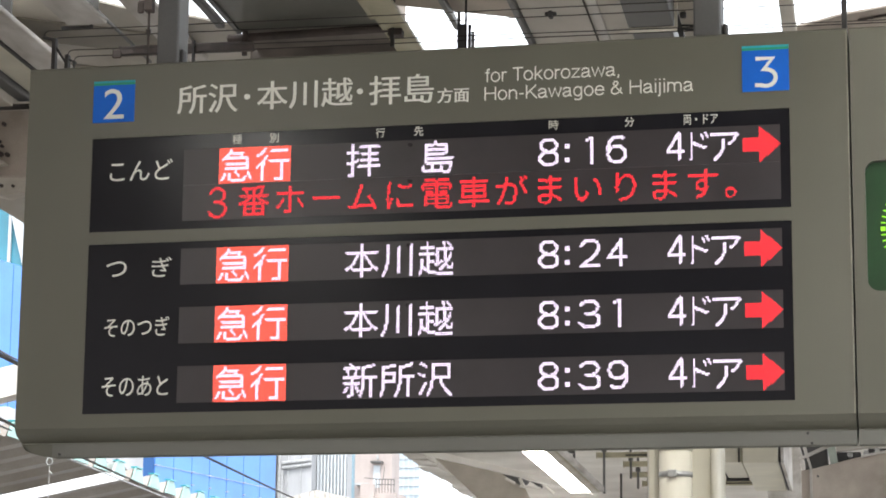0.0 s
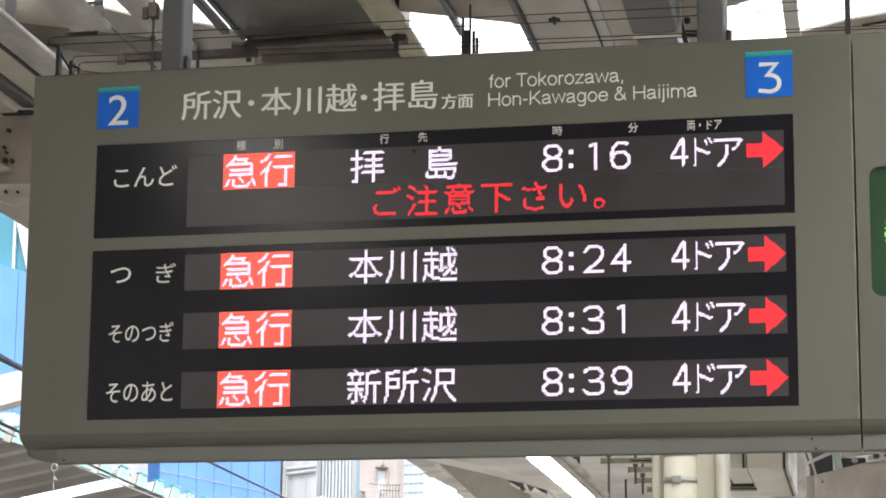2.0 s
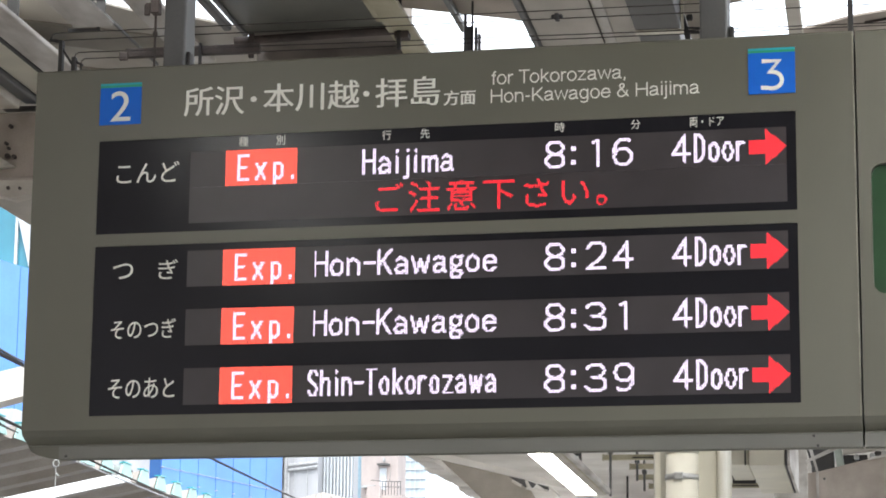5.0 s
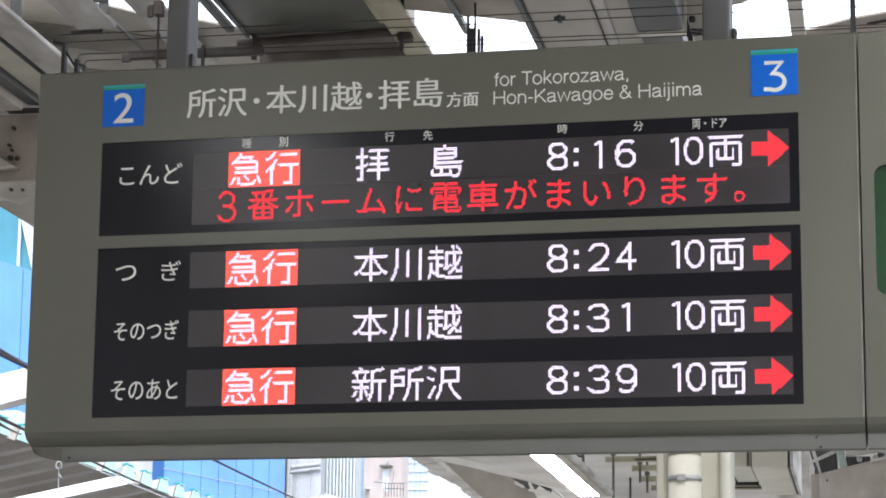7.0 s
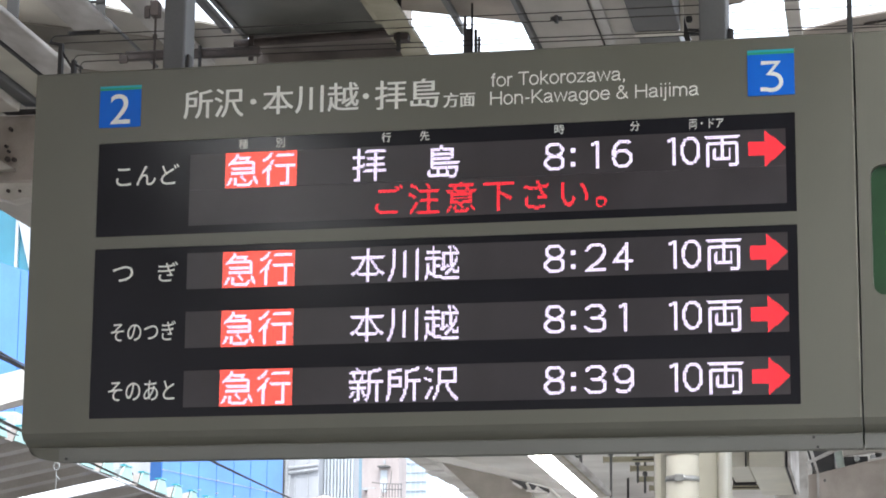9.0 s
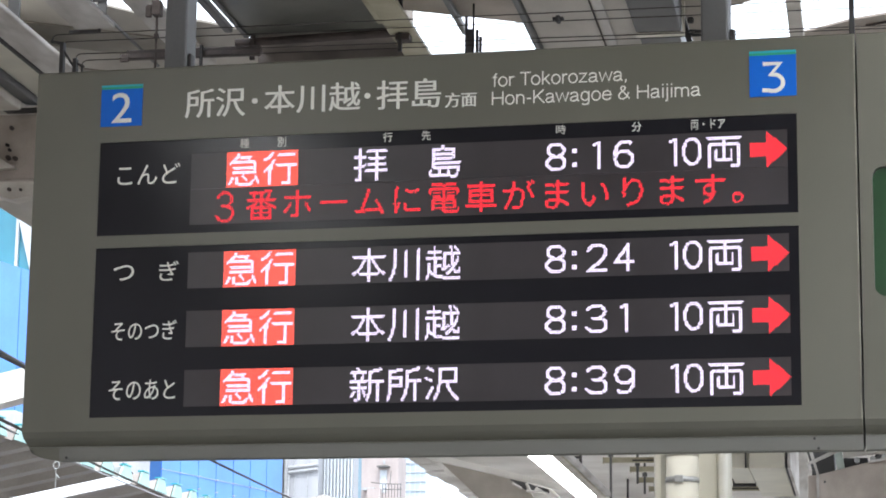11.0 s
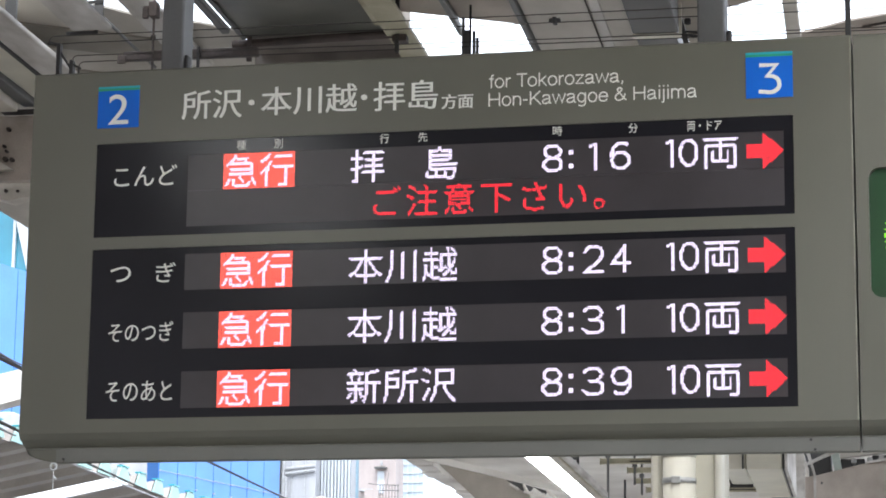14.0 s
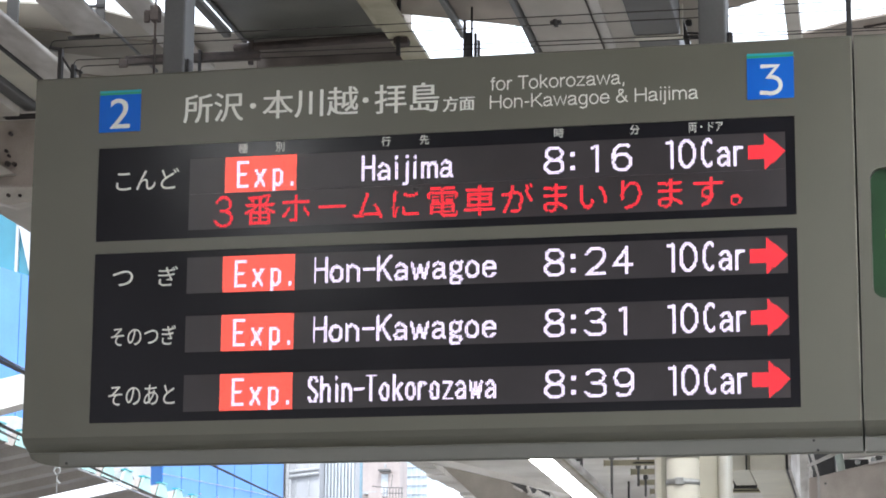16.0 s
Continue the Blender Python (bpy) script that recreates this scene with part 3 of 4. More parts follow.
ARROW = arrow()
FORMS = [("急行", [("4", (313.5, 325, 2, 21)), ("ド", (328.5, 340, 3, 21)), ("ア", (341, 359, 4, 22))]),
         ("Exp.", [("4", (313, 325, 2, 21)), ("Door", (327, 359, 2, 21))]),
         ("急行", [("1", (311, 316.5, 2.5, 21)), ("0", (319, 331.5, 2.5, 21)), ("両", (333,))]),
         ("Exp.", [("1", (309.5, 315, 2, 21)), ("0", (317.5, 329, 2, 21)), ("Car", (332, 358.5, 2, 21))])]
TRAINS = [("拝島", [("拝", (108,)), ("島", (156,))], ("Haijima", (115, 175, 3, 20.5)), "816"),
          ("本川越", [("本川越", (108,))], ("Hon-Kawagoe", (84.5, 203, 3, 20.5)), "824"),
          ("本川越", [("本川越", (108,))], ("Hon-Kawagoe", (84.5, 203, 3, 20.5)), "831"),
          ("新所沢", [("新所沢", (108,))], ("Shin-Tokorozawa", (82, 203, 2.5, 20.5)), "839")]
DISPLAYS = []
KINDS = {}
for top, (_, jp, en, clock) in zip(ROWS, TRAINS):
    ob, at = bar("display_bar", top, "dark dot-matrix row with lit train type, destination, time and arrow")
    DISPLAYS.append((ob, at))
    times = clock_digits(*clock)
    for face, (kind, tail) in enumerate(FORMS):
        white, block = times.copy(), blank()
        block[:, 24:72] = True
        if kind not in KINDS:
            KINDS[kind] = raster(kind, (24,)) if kind == "急行" else strokes(kind, 32, 70.5, 3, 21, 6.0)
        word = KINDS[kind]
        for body, place in (jp if face % 2 == 0 else [en]):
            white |= row_text(body, place)
        for body, place in tail:
            white |= row_text(body, place)
        lit(ob, face, [(white | word, LED_WHITE), (block & ~word, LED_BLOCK), (ARROW, LED_RED)])
message, message_at = bar("message_bar", MSG_TOP, "dark dot-matrix row with a lit red message")
for face in range(4):
    lit(message, face, [(strokes("3", 18, 30, 2, 23, pen=0.95) | raster("番ホームに電車がまいります。", (36,), 0.42, 0.93) if face % 2 == 0 else raster("ご注意下さい。", (120,), 0.42, 0.93), LED_RED)])

# posts that carry the board, and the thin rod between the two units
for x0, x1 in ((-2.192, -2.128), (-0.688, -0.614)):
    part("hanger_post", boxes((x0, x1, FY + 0.10, FY + 0.19, 3.4255, 5.60), bevel=0.006), STEEL, sign, "square grey steel hanger post")
part("edge_lip", boxes((X1 - 0.004, X1, FY - 0.002, FY - 0.0002, 2.42, 3.42)), SIGN_LIP, sign, "thin pale edge strip")
part("post_clip", boxes((-0.612, -0.598, FY + 0.11, FY + 0.14, 3.4255, 3.487), bevel=0.004), BLACK_IRON, sign)
part("post_clip", boxes((-2.126, -2.116, FY + 0.11, FY + 0.14, 3.4255, 3.495), bevel=0.004), BLACK_IRON, sign)
part("hanger_rod", boxes((-0.297, -0.283, FY + 0.10, FY + 0.114, 3.4255, 5.60)), BLACK_IRON, sign, "thin dark hanger rod")

# bird wires over the board on small brackets
WIRES = [(-2.602, 3.625, 3.614), (-2.571, 3.602, 3.589), (-2.528, 3.563, 3.540), (-2.508, 3.543, 3.529)]
bird = thing("bird_wire_frame", (-2.55, 6.43, 3.4255), "four thin bird wires stretched over the board on small dark brackets", "bird wire")
for i, (x, za, zb) in enumerate(WIRES):
    foot = 3.600 if i == 0 else 3.4255
    slope = (zb - za) / (-0.921 - x)
    part("wire", sweep([(x, 6.45, foot), (x, 6.45, za - 0.014), (x + 0.003, 6.45, za - 0.005), (x + 0.012, 6.45, za)] + [(x + 0.012 + 0.2 * k, 6.45, za + slope * 0.2 * k - 0.003 * math.sin(math.pi * k / 19)) for k in range(1, 20)], 0.0016, 5), WIRE, bird)
    part("holder", rods([((x, 6.45, foot), (x, 6.45, za - 0.012))], 0.003, 8), BLACK_IRON, bird, "dark wire holder")
br = boxes((-2.575, -2.564, 6.44, 6.46, 3.4255, 3.600), (-2.534, -2.523, 6.44, 6.46, 3.4255, 3.548))
rod(br, (-2.606, 6.45, 3.606), (-2.565, 6.45, 3.596), 0.005, 6)
rod(br, (-2.566, 6.45, 3.575), (-2.535, 6.45, 3.528), 0.0035, 6)
rod(br, (-2.532, 6.45, 3.540), (-2.502, 6.45, 3.523), 0.0035, 6)
part("bracket", br, BLACK_IRON, bird)
solid("wire_fastener", boxes((-1.122, -1.090, 6.442, 6.458, 3.588, 3.599), (-1.112, -1.100, 6.438, 6.462, 3.582, 3.602), bevel=0.003), BLACK_IRON, "small dark fastener on a bird wire", "fastener")

# the clock unit beside it
CX0, CX1 = X1 + 0.005, 0.62
clock_unit = thing("clock_board", (0.17, FY, 2.342), "olive-grey clock unit with a dark green screen beside the board", "clock")
part("cabinet", cabinet_shell(CX0, CX1, False), SIGN, clock_unit)
part("bottom_rail", boxes((CX0, CX1, FY + 0.0245, FY + 0.0275, 2.3450, 2.3795)), SIGN_RAIL, clock_unit, "aluminium rail toned paler for its reflection")
GX0, GX1, GZ0, GZ1, GR = -0.2425, 0.36, 2.730, 3.0687, 0.03
ring = []
for cx, cz, a0 in ((GX1 - GR, GZ1 - GR, 0), (GX0 + GR, GZ1 - GR, 90), (GX0 + GR, GZ0 + GR, 180), (GX1 - GR, GZ0 + GR, 270)):
    ring += [(cx + GR * math.cos(radians(a0 + 15 * i)), cz + GR * math.sin(radians(a0 + 15 * i))) for i in range(7)]
bm = bmesh.new()
outer = []
zt, zb = 3.40, 2.4195
inner = [bm.verts.new((x, FY, z)) for x, z in ring]
back = [bm.verts.new((x, FY + 0.02, z)) for x, z in ring]
corner = {k: bm.verts.new((x, FY, z)) for k, (x, z) in enumerate(((CX1, zt), (CX0, zt), (CX0, zb), (CX1, zb)))}
for q in range(4):
    idx = range(7 * q, 7 * q + 7)
    for i in list(idx)[:-1]:
        bm.faces.new((inner[i], inner[i + 1], corner[q]))
    j = (7 * q + 7) % 28
    bm.faces.new((inner[7 * q + 6], inner[j], corner[(q + 1) % 4], corner[q]))
for i in range(28):
    bm.faces.new((inner[i], back[i], back[(i + 1) % 28], inner[(i + 1) % 28]))
part("front_plate", bm, SIGN, clock_unit)
screen = part("screen", sheet([(x, FY + 0.0195, z) for x, z in ring], 0.01, (0, 1, 0)), GREEN_SCREEN, clock_unit, "dark green clock screen")
CCX, CCZ, CR = -0.052, 2.8935, 0.155
tick = bmesh.new()
for i in range(60):
    a = radians(6 * i)
    m = Matrix.Translation((CCX, 0, CCZ)) @ Matrix.Rotation(a, 4, "Y")
    long = i % 5 == 0
    r = bmesh.ops.create_cube(tick, size=1)
    s = (0.012, 0.002, 0.011) if i % 15 == 0 else ((0.012, 0.002, 0.005) if long else (0.012, 0.002, 0.0028))
    bmesh.ops.transform(tick, matrix=m @ Matrix.Translation((-CR + 0.006, FY + 0.0175, 0)) @ Matrix.Diagonal((*s, 1)), verts=r["verts"])
part("minute_marks", tick, LED_GREEN, screen, "glowing green minute marks")


# ---- platform, tracks, ground ----
solid("ground", boxes((-1500, 1500, -900, 2500, -1.4, -1.25)), GROUND, "dull grey city ground", "ground", kind="structure")
TILT = radians(2.4)                          # the platform runs a little off square to the board
BEFORE = set(bpy.data.objects)               # from here on x lies across the platform, y along it
solid("platform_floor", boxes((-4.1, 2.4, -30, 70, -1.25, 0.0)), CONCRETE, "grey concrete station platform", "platform", kind="structure")
solid("platform_opposite", boxes((-17, -9.8, -30, 70, -1.25, 0.0)), CONCRETE, "grey concrete platform across the tracks", "platform", kind="structure")
solid("track_bed", boxes((-9.8, -4.1, -60, 90, -1.25, -1.05)), BALLAST, "brown ballast track bed", "track bed", kind="structure")
for x in (-8.95, -7.88, -6.2, -5.13):
    solid("rail", boxes((x - 0.035, x + 0.035, -60, 90, -1.05, -0.9)), RAIL, "worn steel rail on ballast", "rail", "rails")


# ---- canopy over the platform ----
DECK = 5.42
# ceiling_canopy lies out of view; its outline is set to shade board and beams
for name, pts in (("ceiling_canopy", [(-7.4, -30), (2.5, -30), (2.5, 8.59), (-3.16, 8.59), (-3.16, 10.5), (-7.4, 10.5)]),
                  ("ceiling_skylit", [(-3.15, 8.6), (2.6, 8.6), (2.6, 10.4), (-0.50, 12.2), (-0.9, 12.5), (-1.77, 12.49), (-2.39, 12.16), (-2.39, 12.45), (-3.15, 12.45)]),
                  ("ceiling_side", [(-6.0, 10.55), (-4.18, 11.24), (-3.87, 11.34), (-3.68, 11.59), (-3.38, 11.78), (-3.22, 11.95), (-3.22, 23.6), (-6.0, 23.6)]),
                  ("ceiling_rear", [(-3.21, 14.2), (2.6, 14.2), (2.6, 23.6), (-3.21, 23.6)])):
    solid(name, sheet([(x, y, DECK if name != "ceiling_side" else 5.28) for x, y in pts], 0.09 if name != "ceiling_side" else 0.012, (0, 0, 1)), SOFFIT if name != "ceiling_side" else SOFFIT_PALE, "beige boarded underside of the platform canopy", "ceiling", kind="structure")
# thin darker sheets paint the bands of shade across the soffit
for k, (a, b) in enumerate(((11.52, 11.98), (12.42, 12.80))):
    solid("shade_band", sheet([(-4.5, a - 0.02, 5.27), (-3.58, a + 0.55, 5.27), (-3.58, b + 0.53, 5.27), (-4.5, b - 0.04, 5.27)], 0.009, (0, 0, 1)), SHADE_BAND, "darker band of painted shade under the canopy", "board", "soffit boards")


def beam(x0, x1, y0, y1, z0, z1, material, label, flange=0.0, group="canopy beams"):
    bm = boxes((x0, x1, y0, y1, z0, z1), bevel=min(0.008, (z1 - z0) / 4, (x1 - x0) / 4))
    if flange:
        box(bm, x0 - flange, x1 + flange, y0, y1, z0 - 0.012, z0 - 0.001)
    return solid("canopy_beam", bm, material, label, "beam", group)


beam(-4.187, -4.007, 7, 12.2, 5.0, 5.028, WHITE_BEAM, "white painted canopy beam with stained underside")
# black strip in place of the shading line below the white beam
beam(-4.207, -4.19, 7, 12.2, 4.99, 5.015, BLACK_IRON, "dark strip painting the shade line under a canopy beam")
beam(-4.405, -4.22, 8, 12.2, 5.02, 5.05, PIPE, "pale painted edge strip of the canopy")
beam(-4.49, -4.41, 8, 12.25, 4.99, 5.2, STEEL, "dark grey painted edge beam of the canopy")
beam(-4.80, -4.495, 8, 12.19, 4.95, 5.05, CREAM, "cream trim below the edge beam")
beam(-3.774, -3.573, 7, 10.93, 5.0, 5.025, WHITE_BEAM, "white painted box beam with a cut end")
beam(-3.607, -3.44, 6.8, 12.3, 5.2, 5.225, WHITE_BEAM, "white painted canopy beam")
beam(-3.726, -3.712, 6.8, 12.15, 5.15, 5.165, STEEL, "thin dark conduit rail under the canopy")
beam(-3.288, -3.245, 9.5, 11.9, 5.25, 5.29, STEEL, "slim grey rafter across the skylight gap")
beam(-2.385, -2.262, 6.8, 14.3, 5.2, 5.225, CREAM_Y, "yellowed cream steel beam", 0.008)
beam(-2.13, -2.097, 9.0, 12.5, 5.37, 5.41, STEEL, "thin grey rafter across the skylight gap")
beam(-1.682, -1.653, 6.8, 14.0, 5.17, 5.24, STEEL, "slim grey edge trim of a canopy panel")
beam(-1.302, -1.253, 6.8, 14.0, 5.185, 5.199, WHITE_BEAM, "pale strip fixed under a canopy panel")
beam(-1.322, -1.314, 6.8, 14.0, 5.19, 5.199, RUST, "thin rusty seam under a canopy panel")
beam(-0.385, -0.308, 9.0, 14.0, 5.36, 5.41, CREAM, "cream rafter across the skylight gap")
eb = thing("beam_end_plate", (-3.69, 10.95, 4.99), "dark end plate of the box beam with a grey hanger strap", "plate")
part("lower_lip", boxes((-3.805, -3.655, 10.934, 10.952, 4.985, 4.999)), BLACK_IRON, eb)
part("upright", boxes((-3.663, -3.648, 10.934, 10.948, 4.985, 5.085)), BLACK_IRON, eb)
part("strap", boxes((-3.686, -3.640, 10.99, 11.0, 5.06, 5.50)), STEEL, eb, "grey steel strap")
part("tie", boxes((-3.735, -3.640, 10.985, 10.99, 5.155, 5.17)), BLACK_IRON, eb)
solid("hanger_plate", boxes((-4.15, -4.09, 11.0, 11.02, 5.05, 5.40), bevel=0.003), DUCT, "grey flat hanger plate under the canopy", "hanger")
solid("soffit_box", boxes((-1.65, -1.118, 6.8, 14.0, 5.2, 5.225), bevel=0.006), SOFFIT_PALE, "large cream panel under the canopy", "panel")
sp = thing("dark_panel", (-2.78, 9.2, 5.2), "dark grey-green roof panel", "panel")
part("sheet", boxes((-3.163, -2.40, 6.8, 11.87, 5.225, 5.265)), DARK_GLASS, sp)
part("edge_trim", boxes((-3.175, -3.150, 6.8, 11.88, 5.212, 5.222), bevel=0.002), STEEL, sp, "grey edge trim")
part("edge_trim", boxes((-2.43, -2.39, 6.8, 11.7, 5.205, 5.222), bevel=0.002), CREAM_Y, sp, "yellowed edge trim")
# added strip up to the cross beam, keeps the gap behind the pipe dark
part("edge_trim", boxes((-3.163, -2.39, 11.875, 12.245, 5.235, 5.265)), TAUPE, sp, "added taupe strip closing a bright gap")
dk = thing("air_duct", (-1.0, 9.7, 5.1), "dark galvanised air duct under the canopy with a pale end lip", "duct")
part("casing", boxes((-1.112, -0.885, 6.8, 11.68, 5.1, 5.40), bevel=0.008), DUCT, dk)
part("end_lip", boxes((-1.112, -0.872, 11.69, 11.735, 5.09, 5.103), (-0.884, -0.870, 11.69, 11.735, 5.104, 5.26)), PIPE, dk, "pale metal end lip")
part("branch", boxes((-1.105, -0.90, 11.74, 12.6, 5.11, 5.38), bevel=0.006), STEEL, dk)
solid("cross_beam", boxes((-3.20, -2.395, 12.25, 12.45, 4.9, 5.41), bevel=0.01), TAUPE, "taupe cross beam of the canopy", "beam")
wb = thing("edge_girder", (-5.1, 12.4, 4.46), "stained beige edge girder of the canopy with bolts", "girder")
part("web", boxes((-6.1, -4.36, 12.3, 12.5, 4.592, 4.96), bevel=0.008), SOFFIT, wb)
part("lip", sheet([(-6.1, 12.18, 4.50), (-4.60, 12.18, 4.475), (-4.52, 12.18, 4.452), (-4.45, 12.18, 4.47), (-4.36, 12.18, 4.47), (-4.36, 12.18, 4.55), (-6.1, 12.18, 4.58)], 0.11, (0, 1, 0)), CREAM, wb, "pale stained lower lip")
for x, z, r in ((-4.579, 4.879, 0.011), (-4.600, 4.784, 0.009), (-4.585, 4.756, 0.008), (-4.590, 4.712, 0.014), (-4.552, 4.708, 0.012), (-4.535, 4.508, 0.010), (-4.47, 4.505, 0.008)):
    part("bolt", rods([((x, 12.3 if z > 4.6 else 12.18, z), (x, 12.275 if z > 4.6 else 12.165, z))], r, 8), RUST, wb)
part("bracket", sheet([(-4.70, 12.24, 4.75), (-4.535, 12.24, 4.646), (-4.70, 12.24, 4.635)], 0.05, (0, 1, 0)), CREAM, wb)
# black strip painting the shadow line along the girder's top
part("shadow_line", boxes((-4.61, -4.40, 12.22, 12.30, 4.962, 4.972)), BLACK_IRON, wb)
solid("eave_board", sheet([(-0.36, 12.90, 5.42), (-0.06, 12.665, 5.42), (0.14, 12.57, 5.42), (1.4, 11.8, 5.42), (2.6, 11.6, 5.42), (2.6, 14.19, 5.42), (-0.36, 14.19, 5.42)], 0.012, (0, 0, 1)), SOFFIT, "grey-beige eave board beyond the skylight gap", "board")
solid("eave_conduit", rods([((0.02, 12.74, 5.41), (1.4, 12.1, 5.41))], 0.007, 8), RUST, "thin brown conduit under the eave board", "pipe")

pipe = thing("hung_pipe", (-2.8, 11.9, 5.17), "rusty brown pipe hung across under the canopy", "pipe")
part("pipe", rods([((-3.235, 11.93, 5.203), (-2.30, 11.85, 5.203))], 0.022, 10), RUST, pipe)
part("hanger", boxes((-3.150, -3.125, 11.89, 11.91, 5.10, 5.30)), RUST, pipe)
part("hanger", boxes((-2.345, -2.325, 11.80, 11.82, 5.09, 5.50)), BLACK_IRON, pipe)
part("flange", boxes((-2.36, -2.285, 11.80, 11.87, 5.150, 5.185), bevel=0.004), RUST, pipe)
pipe2 = thing("hung_channel", (-3.2, 11.6, 5.0), "rusty brown channel hung across under the canopy", "channel")
part("channel", boxes((-3.72, -3.01, 11.58, 11.62, 5.035, 5.083), bevel=0.006), RUST, pipe2)
part("clamp", boxes((-3.325, -3.312, 11.56, 11.579, 4.96, 5.09)), BLACK_IRON, pipe2)
part("clamp", boxes((-3.745, -3.70, 11.56, 11.579, 5.015, 5.06), bevel=0.006), RUST, pipe2)

hr = thing("hanger_rod", (-3.385, 11.0, 4.80), "thin rusty hanger rod with a beam clamp", "hanger")
part("rod", rods([((-3.384, 11.0, 4.80), (-3.384, 11.0, 5.40))], 0.006, 8), RUST, hr)
part("clamp", boxes((-3.435, -3.36, 10.985, 11.02, 5.115, 5.132), (-3.405, -3.363, 10.97, 11.03, 5.075, 5.15), bevel=0.004), RUST, hr)
part("side_clamp", boxes((-3.440, -3.412, 10.985, 11.01, 5.07, 5.125), bevel=0.004), RUST, hr)
part("nut", rods([((-3.384, 11.0, 4.965), (-3.384, 11.0, 4.985))], 0.012, 6), RUST, hr)
hr = thing("drop_pipes", (-2.0, 12.1, 4.9), "black drop pipe with short capped stubs", "pipe")
part("drop_pipe", rods([((-2.002, 12.1, 4.9), (-2.002, 12.1, 5.56))], 0.006, 8), BLACK_IRON, hr)
part("box", boxes((-2.036, -2.006, 12.1, 12.13, 4.9, 5.285), bevel=0.004), STEEL, hr, "grey box profile")
for x, top in ((-2.036, 5.345), (-1.979, 5.27), (-1.961, 5.232)):
    part("stub", rods([((x, 12.08, 4.9), (x, 12.08, top))], 0.0085, 8), STEEL, hr)
st = thing("canopy_strut", (-0.83, 11.75, 5.0), "slim cream strut beside the duct with a dark flank", "strut")
part("strut", sheet([(-0.965, 11.75, 5.55), (-0.80, 11.75, 5.55), (-0.786, 11.75, 5.02), (-0.822, 11.75, 5.02)], 0.05, (0, 1, 0)), CREAM, st)
part("flank", sheet([(-0.995, 11.742, 5.55), (-0.967, 11.742, 5.55), (-0.824, 11.742, 5.02), (-0.852, 11.742, 5.02)], 0.06, (0, 1, 0)), BLACK_IRON, st, "dark flank")
part("clamp", rods([((-0.85, 11.73, 5.118), (-0.785, 11.73, 5.113)), ((-0.85, 11.73, 5.098), (-0.785, 11.73, 5.093))], 0.006, 6), BLACK_IRON, st)
part("knob", boxes((-0.858, -0.826, 11.71, 11.745, 5.155, 5.185), bevel=0.008), BLACK_IRON, st)

# ---- further along the platform ----
col = thing("platform_column", (-1.1, 15.2, 0), "cream painted canopy column with a drain pipe strapped to it", "column")
part("shaft", boxes((-1.33, -0.868, 15.0, 15.4, 0.0, 5.41), bevel=0.045), COLUMN, col)
part("drain_pipe", rods([((-1.145, 14.90, 0.0), (-1.145, 14.90, 3.358)), ], 0.1005, 28), PIPE, col, "cream drain pipe", smooth=True)
part("pipe_socket", rods([((-1.145, 14.90, 3.358), (-1.145, 14.90, 5.41))], 0.1045, 28), PIPE, col, smooth=True)
part("pipe_band", rods([((-1.145, 14.90, 3.198), (-1.145, 14.90, 3.230))], 0.1045, 28), CLAMP, col, "stainless pipe band", smooth=True)
part("band_bolt", boxes((-1.185, -1.13, 14.785, 14.80, 3.192, 3.236), bevel=0.005), CLAMP, col)
part("conduit", rods([((-0.905, 14.97, 0.0), (-0.905, 14.97, 5.41))], 0.030, 16), PIPE, col, "cream conduit", smooth=True)

solid("ceiling_far", boxes((-4.57, 2.6, 24, 80, 4.6, 4.75)), CEIL, "pale boarded ceiling of the far canopy", "ceiling", kind="structure")
fas = bmesh.new()
random.seed(4)
for i in range(60):
    y = 23.6 + i * 0.5
    box(fas, -4.60 - random.uniform(0, 0.03), -4.42, y, y + 0.47, 4.455 - random.uniform(0, 0.035), 4.80)
solid("eave_fascia", fas, CEIL, "uneven pale fascia along the far canopy edge", "fascia", kind="structure")
gw = thing("gable_panel", (-3.7, 24.0, 3.9), "sloped pale rail over a plate toned as the shaded canopy underside", "panel")
part("rail", sheet([(-4.47, 23.94, 4.445), (-3.0, 23.94, 4.10), (-3.0, 23.94, 4.15), (-4.47, 23.94, 4.52)], 0.06, (0, 1, 0)), CEIL, gw, "pale sloped rail")
# upright plate for the far canopy's underside, its shade put into the darker colour
part("web", sheet([(-4.26, 24.01, 4.40), (-3.40, 24.01, 4.19), (-3.25, 24.01, 3.90), (-3.72, 24.01, 3.90)], 0.05, (0, 1, 0)), SOFFIT_PALE, gw, "beige plate toned as the shaded canopy underside")
gs = thing("roof_truss", (-3.3, 23.8, 4.0), "small dark steel truss with pale struts under the far ceiling", "truss")
for p, q, s, m in (((-3.55, 4.212), (-3.39, 4.177), (-3.365, 4.09), STEEL), ((-3.39, 4.178), (-3.275, 4.137), (-3.32, 4.075), STEEL), ((-3.275, 4.14), (-3.13, 4.10), (-3.16, 4.06), DUCT)):
    part("gusset", sheet([(p[0], 23.86, p[1]), (q[0], 23.86, q[1]), (s[0], 23.86, s[1])], 0.03, (0, 1, 0)), m, gs, "dark gusset plate")
for a, b in (((-3.51, 4.165), (-3.42, 4.115)), ((-3.37, 4.165), (-3.32, 4.07)), ((-3.14, 4.10), (-3.03, 4.01)), ((-3.37, 4.09), (-3.16, 4.06))):
    part("strut", rods([((a[0], 23.84, a[1]), (b[0], 23.84, b[1]))], 0.014, 6), CEIL, gs, "pale strut")


